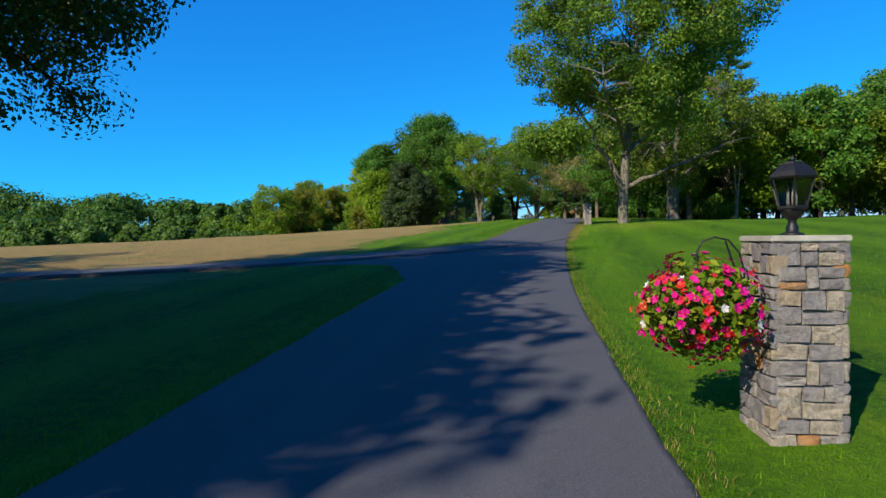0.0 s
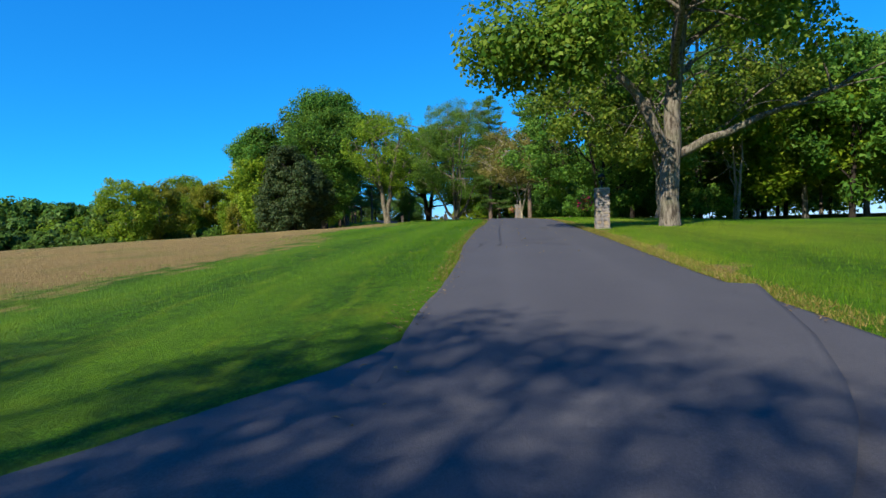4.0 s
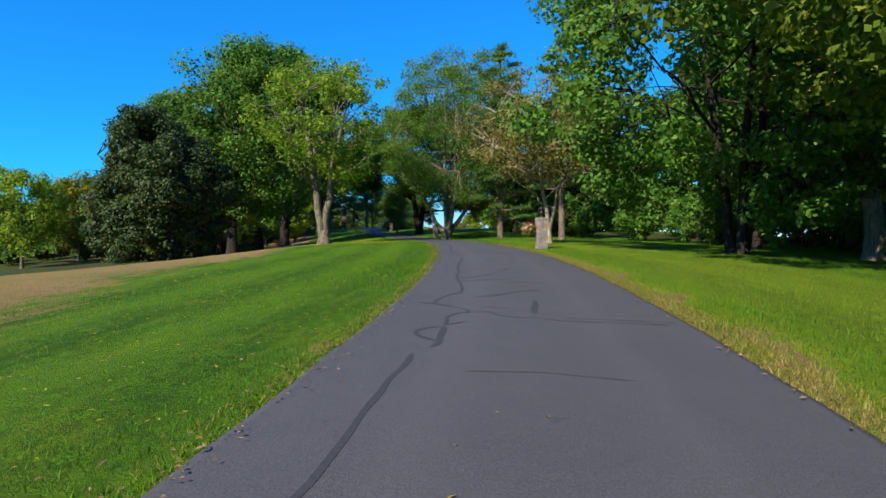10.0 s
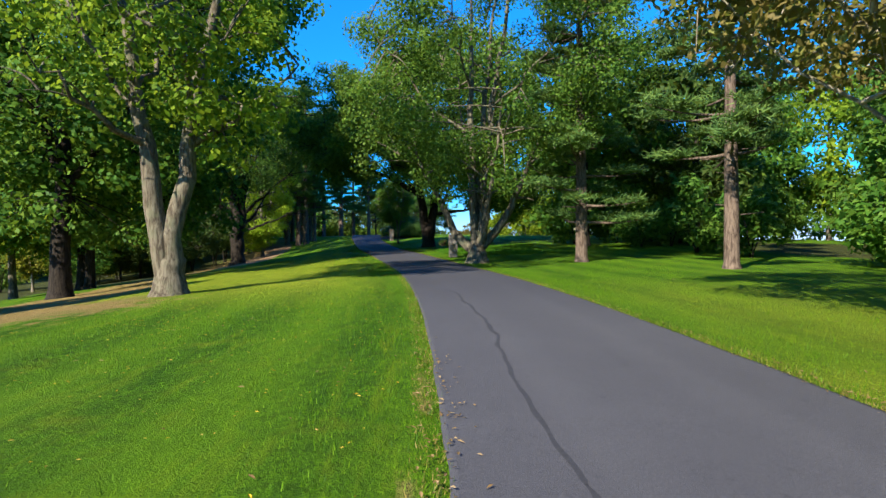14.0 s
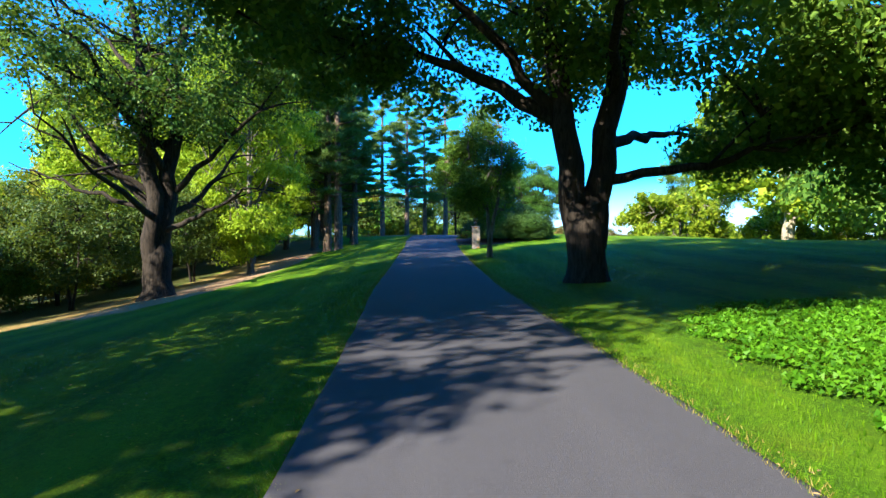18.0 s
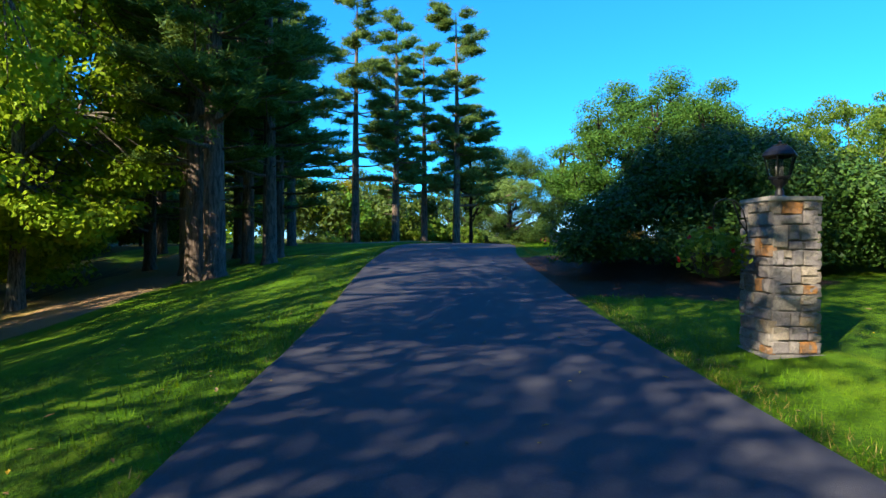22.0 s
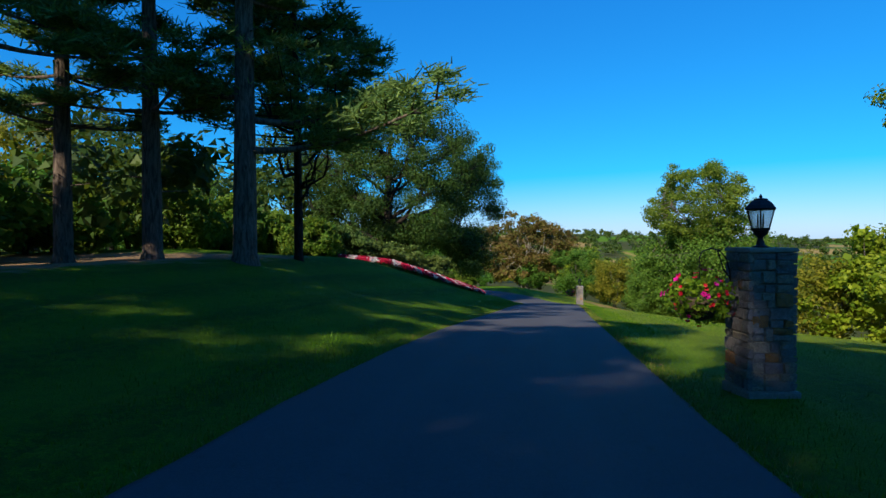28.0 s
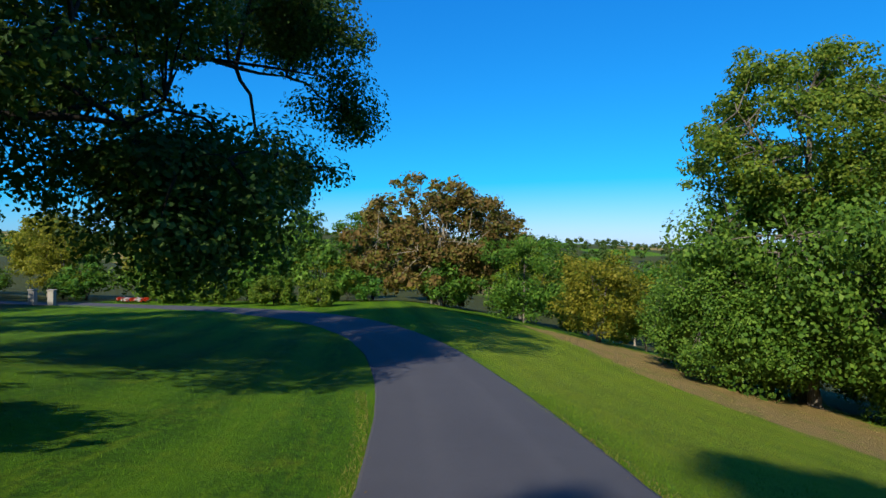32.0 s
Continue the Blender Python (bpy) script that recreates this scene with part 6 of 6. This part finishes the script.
def flower_bed(name, line, half, tall, per_m, label):
    """Massed bedding plants: leaves below, red and white heads above, along a curve."""
    rng = np.random.default_rng(9)
    line = np.asarray(line, float)
    seg = np.r_[0, np.cumsum(np.hypot(*np.diff(line, axis=0).T))]
    root = thing(name, (line[0, 0], line[0, 1], float(ground_z(*line[0]))), label, "flower bed")
    org = np.array([line[0, 0], line[0, 1], float(ground_z(*line[0]))])

    def scatter(k, z0, z1):
        s, u = rng.uniform(0, seg[-1], k), rng.uniform(-1, 1, k)
        px, py = smooth_table(s, seg, line[:, 0]), smooth_table(s, seg, line[:, 1])
        e = 0.05
        tx, ty = smooth_table(s + e, seg, line[:, 0]) - px, smooth_table(s + e, seg, line[:, 1]) - py
        ln = np.hypot(tx, ty) + 1e-9
        w = half * np.clip(np.minimum(s, seg[-1] - s) / 1.2 + 0.3, 0.3, 1)
        x, y = px + ty / ln * u * w, py - tx / ln * u * w
        z = ground_z(x, y) + (z0 + (z1 - z0) * rng.random(k)) * (1 - 0.5 * u * u)
        return np.stack([x, y, z], 1) - org, s

    k = int(seg[-1] * per_m)
    pts, _ = scatter(k * 2, 0.02, tall)
    child("foliage", to_mesh("foliage", *leaves(pts, 0.10, rng, 0.35), L_YEW), root, "dark green bedding leaves")
    pts, s = scatter(k, tall * 0.8, tall * 1.15)
    pick = np.sin(s * 5.1) + rng.normal(size=k) * 0.55
    for mat, sel in ((F_RED, pick > -0.45), (F_WHITE, pick <= -0.45)):
        c = pts[sel]
        heads = [c + rng.normal(size=c.shape) * [0.03, 0.03, 0.015] for _ in range(3)]
        v, f = leaves(np.concatenate(heads), 0.10, rng, 0.5)
        child("blossom", to_mesh("blossom", v, f, mat), root)
    return root


flower_bed("flower_bed", [(-28.6, 184.7), (-27, 184.8), (-24.4, 185.8), (-22.2, 188.6), (-20.6, 191.5), (-20.1, 193.8), (-20.9, 196.2), (-23.0, 198.4)], 1.05, 0.50, 640, "curved bed of massed red and white flowers on the bank")
flower_bed("flower_bed", [(-36, 243.2), (-37.5, 243.6), (-39, 243.9)], 0.4, 0.4, 200, "small red flower bed across the drive")
for x in (-41.2, -42.6):
    bm = bmesh.new()
    box(bm, -0.22, 0.22, -0.22, 0.22, -0.2, 1.15, 0.02)
    post = thing("gate_post", (x, 238, float(ground_z(x, 238))), "pale grey stone gate post by the far drive", "post", "gate posts")
    part("shaft", bm, M_CAP, post)
    bm = bmesh.new()
    box(bm, -0.27, 0.27, -0.27, 0.27, 1.15, 1.22, 0.01)
    part("cap", bm, M_CAP, post)

# ---- a house in the valley ----
M_BRICK = plain_material("red_brick", (0.24, 0.085, 0.055), (0.34, 0.13, 0.085), 3.0, 0.9, 0.3)
M_TILE = plain_material("clay_roof", (0.30, 0.10, 0.06), (0.42, 0.17, 0.10), 2.0, 0.85, 0.3)
M_WHITE = plain_material("white_paint", (0.70, 0.69, 0.66), (0.82, 0.81, 0.78), 4.0, 0.6)


def farm_house(x, y, z, turn, size):
    """A gabled house: walls, two roof slopes, chimney and windows."""
    house = thing("house", (x, y, z), "red-roofed house with pale gable walls in the valley", "house", "houses in the valley", "", turn)
    house.scale = (size, size, size)
    bm = bmesh.new()
    box(bm, -8, 8, -4, 4, -3, 5.4)
    for sx in (-8, 8):
        v = [bm.verts.new(p) for p in ((sx, -4, 5.4), (sx, 4, 5.4), (sx, 0, 8.6))]
        bm.faces.new(v if sx > 0 else v[::-1])
    part("wall", bm, M_WHITE, house, "pale painted wall")
    for side in (-1, 1):
        bm = bmesh.new()
        a = [(-8.5, side * 4.6, 5.0), (8.5, side * 4.6, 5.0), (8.5, 0, 8.75), (-8.5, 0, 8.75)]
        lo = [bm.verts.new(p) for p in a]
        hi = [bm.verts.new((p[0], p[1], p[2] + 0.3)) for p in a]
        bm.faces.new(lo)
        bm.faces.new(hi[::-1])
        for i in range(4):
            bm.faces.new((lo[i], hi[i], hi[(i + 1) % 4], lo[(i + 1) % 4]))
        bmesh.ops.recalc_face_normals(bm, faces=bm.faces)
        part("roof", bm, M_TILE, house, "red clay roof slope")
    bm = bmesh.new()
    box(bm, 4, 5.2, -0.6, 0.6, 7.5, 10.6, 0.05)
    part("chimney", bm, M_BRICK, house, "red brick chimney")
    for wx in (-5.5, -1.8, 1.8, 5.5):
        for wz in (0.9, 3.4):
            bm = bmesh.new()
            box(bm, wx - 0.55, wx + 0.55, -4.08, -3.9, wz, wz + 1.5, 0.03)
            part("window", bm, M_IRON, house, "dark window pane")
    return house


for hx, hy, turn, size in ((120, 594, 12, 1.0), (150, 618, -30, 0.8)):
    farm_house(hx, hy, float(ground_z(hx, hy)) + 0.2, turn, size)

# ---- distant woods ----
def far_woods(name, spots, height, leaf, per, mat, label, seed, slope=False, lobes=7):
    """Distant trees: each a cluster of leafy lobes on a low dome, leaves facing out."""
    rng = np.random.default_rng(seed)
    k = len(spots)
    size = height * rng.uniform(0.75, 1.2, k) * (np.clip((-spots[:, 0] - 20) / 170, 0.3, 1.1) if slope else 1.0)
    hub = rng.normal(size=(k, lobes, 3))
    hub[..., 2] = np.abs(hub[..., 2]) * 1.1 - 0.45
    hub /= np.linalg.norm(hub, axis=2, keepdims=True) + 1e-9
    hub *= [0.27, 0.27, 0.32]
    m = per // lobes
    d = rng.normal(size=(k, lobes, m, 3))
    d[..., 2] = np.abs(d[..., 2]) - 0.35
    d /= np.linalg.norm(d, axis=3, keepdims=True) + 1e-9
    reach = rng.uniform(0.78, 1.0, (k, lobes, m, 1)) * rng.uniform(0.75, 1.15, (k, lobes, 1, 1))
    c = np.stack([spots[:, 0], spots[:, 1], ground_z(spots[:, 0], spots[:, 1]) + size * 0.45], 1)
    pts = c[:, None, None] + (hub[:, :, None] + d * reach * [0.21, 0.21, 0.23]) * size[:, None, None, None]
    v, f = leaves(pts.reshape(-1, 3), leaf, rng, 0.55, sides=3, out=d.reshape(-1, 3) * 1.4)
    return tagged(new(name, to_mesh(name, v, f, mat)), label, "woods", kind="stuff")


def clear(spots):
    """Leaves the meadows of the valley open."""
    _, woods, _, _, pale = land_masks(spots[:, 0], spots[:, 1])
    return spots[pale < 0.45]


def band(rng, k, a0, a1, r0, r1, cx=-10.0, cy=60.0):
    """Spots in a ring sector round a point: bearings in degrees from north, to the east."""
    a, r = np.radians(rng.uniform(a0, a1, k)), np.sqrt(rng.uniform(r0**2, r1**2, k))
    return np.stack([cx + r * np.sin(a), cy + r * np.cos(a)], 1)


far_woods("left_woods", band(rng, 170, -54, -17, 150, 200, 0, -20), 13, 0.85, 700, L_CHERRY, "dense green woodland beyond the dry field", 71, True)
far_woods("left_woods_dark", band(rng, 200, -80, -20, 190, 270, 0, -20), 18, 0.95, 620, L_CHERRY, "dark green woodland beyond the dry field", 72, True, 12)
far_woods("mound_woods", band(rng, 70, -88, -18, 30, 62, -20, 142), 7.5, 0.36, 420, L_OAK, "dark green woods behind the pines", 79)
far_woods("east_woods", band(rng, 90, 8, 62, 42, 85, 0, 62), 9, 0.42, 380, L_MAPLE, "shady green woods beyond the lawn", 80)
far_woods("slope_woods", band(rng, 80, -84, -28, 52, 100, -15, 118), 6.4, 0.40, 400, L_LIME, "sunlit yellow-green woods on the falling slope", 78)
far_woods("right_woods", band(rng, 130, 28, 100, 62, 120, 0, 10), 10, 0.5, 330, L_MAPLE, "thick green woodland beyond the lawn", 77)
far_woods("valley_woods", clear(band(rng, 420, -20, 62, 150, 460, -10, 190)), 12, 1.3, 210, L_WALNUT, "wooded valley below the drive", 73)
far_woods("valley_woods_gold", clear(band(rng, 150, -10, 62, 110, 300, -10, 190)), 9, 1.0, 210, L_GOLD, "olive-gold trees in the valley", 74)
far_woods("hill_woods", clear(band(rng, 1500, -60, 90, 620, 1600, -10, 190)), 19, 3.4, 84, L_OAK, "distant wooded hills at the horizon", 75)
far_woods("hill_woods_back", band(rng, 500, 90, 300, 300, 1100), 18, 3.0, 60, L_MAPLE, "distant woods all round", 76)


# ---- grass, straw and fallen leaves ----
def blades(name, mat, label, spots, tall, wide, seed, lean=0.5):
    rng = np.random.default_rng(seed)
    k = len(spots)
    x, y = spots[:, 0], spots[:, 1]
    base = np.stack([x, y, ground_z(x, y)], 1)
    a = rng.uniform(0, 6.283, k)
    h = tall * rng.uniform(0.5, 1.3, k)
    side = np.stack([np.cos(a), np.sin(a), 0 * a], 1) * (wide * rng.uniform(0.6, 1.2, k))[:, None]
    b = a + 1.57 + rng.normal(size=k) * 0.6
    tip = base + np.stack([np.cos(b) * lean * h, np.sin(b) * lean * h, h], 1)
    v = np.stack([base - side - [0, 0, 0.02], base + side - [0, 0, 0.02], tip], 1).reshape(-1, 3)
    return tagged(new(name, to_mesh(name, v, np.arange(len(v)).reshape(-1, 3), mat)), label, "grass", kind="stuff")


def verge(rng, k, y0, y1, reach, power):
    """Plan spots on both verges, thickest at the asphalt."""
    y = rng.uniform(y0, y1, k)
    d = reach * rng.random(k) ** power
    side = np.where(rng.random(k) < 0.5, -1, 1)
    d = d + road_half(y, side)
    return np.stack([road_x(y) + side * d, y], 1)


def grassy(spots):
    """Leaves out beds, the side drive and the far bend."""
    x, y = spots.T
    _, woods, needles, mulch, _ = land_masks(x, y)
    ok = (needles < 0.4) & (mulch < 0.4) & (woods < 0.5)
    ok &= ~((x < road_x(y)) & (y < 6) & (y > -60) & (np.abs((y + 6.2) - (x + 7.2) * 0.80) < 3.4))
    ok &= ~((x < road_x(y)) & (y < 5) & (y > -3) & (x > road_x(y) - 4.5))
    ok &= ~((x < 0.4) & (x > -7) & (y < 2) & (y > np.where(x < -2.05, -7.4, -7.6 - (x + 2.05) * 3.0)))
    return spots[ok]


def right_edge(rng, k):
    y = rng.uniform(2, 58, k)
    return np.stack([road_x(y) + 1.8 + 0.45 * rng.random(k) ** 1.2, y], 1)


rng = np.random.default_rng(17)
k = 42000
y = rng.uniform(88.4, 98.2, k)
x = np.interp(y, [88.4, 91, 93.3, 95.8, 97.5, 98.2], [-2.0, -3.8, -4.4, -5.0, -4.5, -3.5]) + 6.5 * rng.random(k) + 0.25 * np.sin(y * 5)
spots = np.stack([x, y, ground_z(x, y) + 0.02 + 0.09 * rng.random(k) ** 0.7], 1)
tagged(new("ground_cover", to_mesh("ground_cover", *leaves(spots, 0.075, rng, 0.42, sides=3), L_COVER)), "bright green leafy ground cover under the oak", "ground cover", kind="stuff")
blades("lawn_grass", L_GRASS, "short green lawn grass along the driveway", grassy(np.concatenate([verge(rng, 250000, -24, 205, 7.0, 1.5), verge(rng, 90000, -24, 205, 1.2, 1.0)])), 0.048, 0.006, 1)
blades("edge_straw", L_STRAW, "dry straw-coloured grass at the asphalt's edge", grassy(np.concatenate([verge(rng, 60000, -24, 205, 0.26, 1.6), right_edge(rng, 45000)])), 0.045, 0.006, 2, 0.9)
blades("edge_tufts", L_GRASS, "longer grass tufts that lean over the asphalt's edge", grassy(verge(rng, 26000, -24, 205, 0.14, 1.0)), 0.052, 0.005, 3, 0.8)


def litter(name, mat, label, spots, size, seed, on_road):
    rng = np.random.default_rng(seed)
    x, y = spots.T
    z = np.where(np.abs(x - road_x(y)) < 1.8, road_z(y) + 0.034 + 0.012, ground_z(x, y) + 0.035) + 0.004
    c = np.stack([x, y, z], 1)
    a = rng.uniform(0, 6.283, len(c))
    u = np.stack([np.cos(a), np.sin(a), rng.normal(size=len(c)) * 0.18], 1) * (size * rng.uniform(0.5, 1.3, len(c)))[:, None]
    w = np.stack([-np.sin(a), np.cos(a), rng.normal(size=len(c)) * 0.18], 1) * (size * rng.uniform(0.25, 0.5, len(c)))[:, None]
    v = np.stack([c - u, c - w + [0, 0, 0.006], c + u, c + w + [0, 0, 0.006]], 1).reshape(-1, 3)
    return tagged(new(name, to_mesh(name, v, np.arange(len(v)).reshape(-1, 4), mat)), label, "fallen leaves", kind="stuff")


M_BROWN_LEAF = leaf_material("leaf_brown", (0.16, 0.09, 0.035), (0.28, 0.17, 0.07), (0.36, 0.25, 0.13), 0.15)
k = 170
y = np.concatenate([rng.uniform(8, 30, k), rng.uniform(105, 135, k)])
x = road_x(y) + rng.normal(size=2 * k) * 1.6
litter("yellow_leaves", F_YELLOW, "scattered yellow fallen leaves on drive and verge", np.stack([x, y], 1), 0.027, 4, True)
y = np.concatenate([rng.uniform(-10, 200, 900), rng.uniform(2, 60, 3600)])
side = np.where(rng.random(4500) < 0.6, -1, 1)
x = road_x(y) + side * (0.06 + road_half(y, side) + rng.normal(size=4500) * 0.12)
litter("brown_leaves", M_BROWN_LEAF, "small brown fallen leaves along the asphalt's edge", np.stack([x, y], 1), 0.026, 5, False)
y = rng.uniform(8, 140, 2200)
x = road_x(y) + np.where(rng.random(2200) < 0.7, -1, 1) * rng.uniform(2, 11, 2200)
litter("lawn_leaves", M_BROWN_LEAF, "pale fallen leaves scattered on the lawn", grassy(np.stack([x, y], 1)), 0.032, 6, False)
y = rng.uniform(24, 92, 2600)
x = road_x(y) - rng.uniform(2.2, 9, 2600)
litter("pale_leaves", F_YELLOW, "small pale yellow leaves scattered on the lawn", grassy(np.stack([x, y], 1)), 0.022, 7, False)
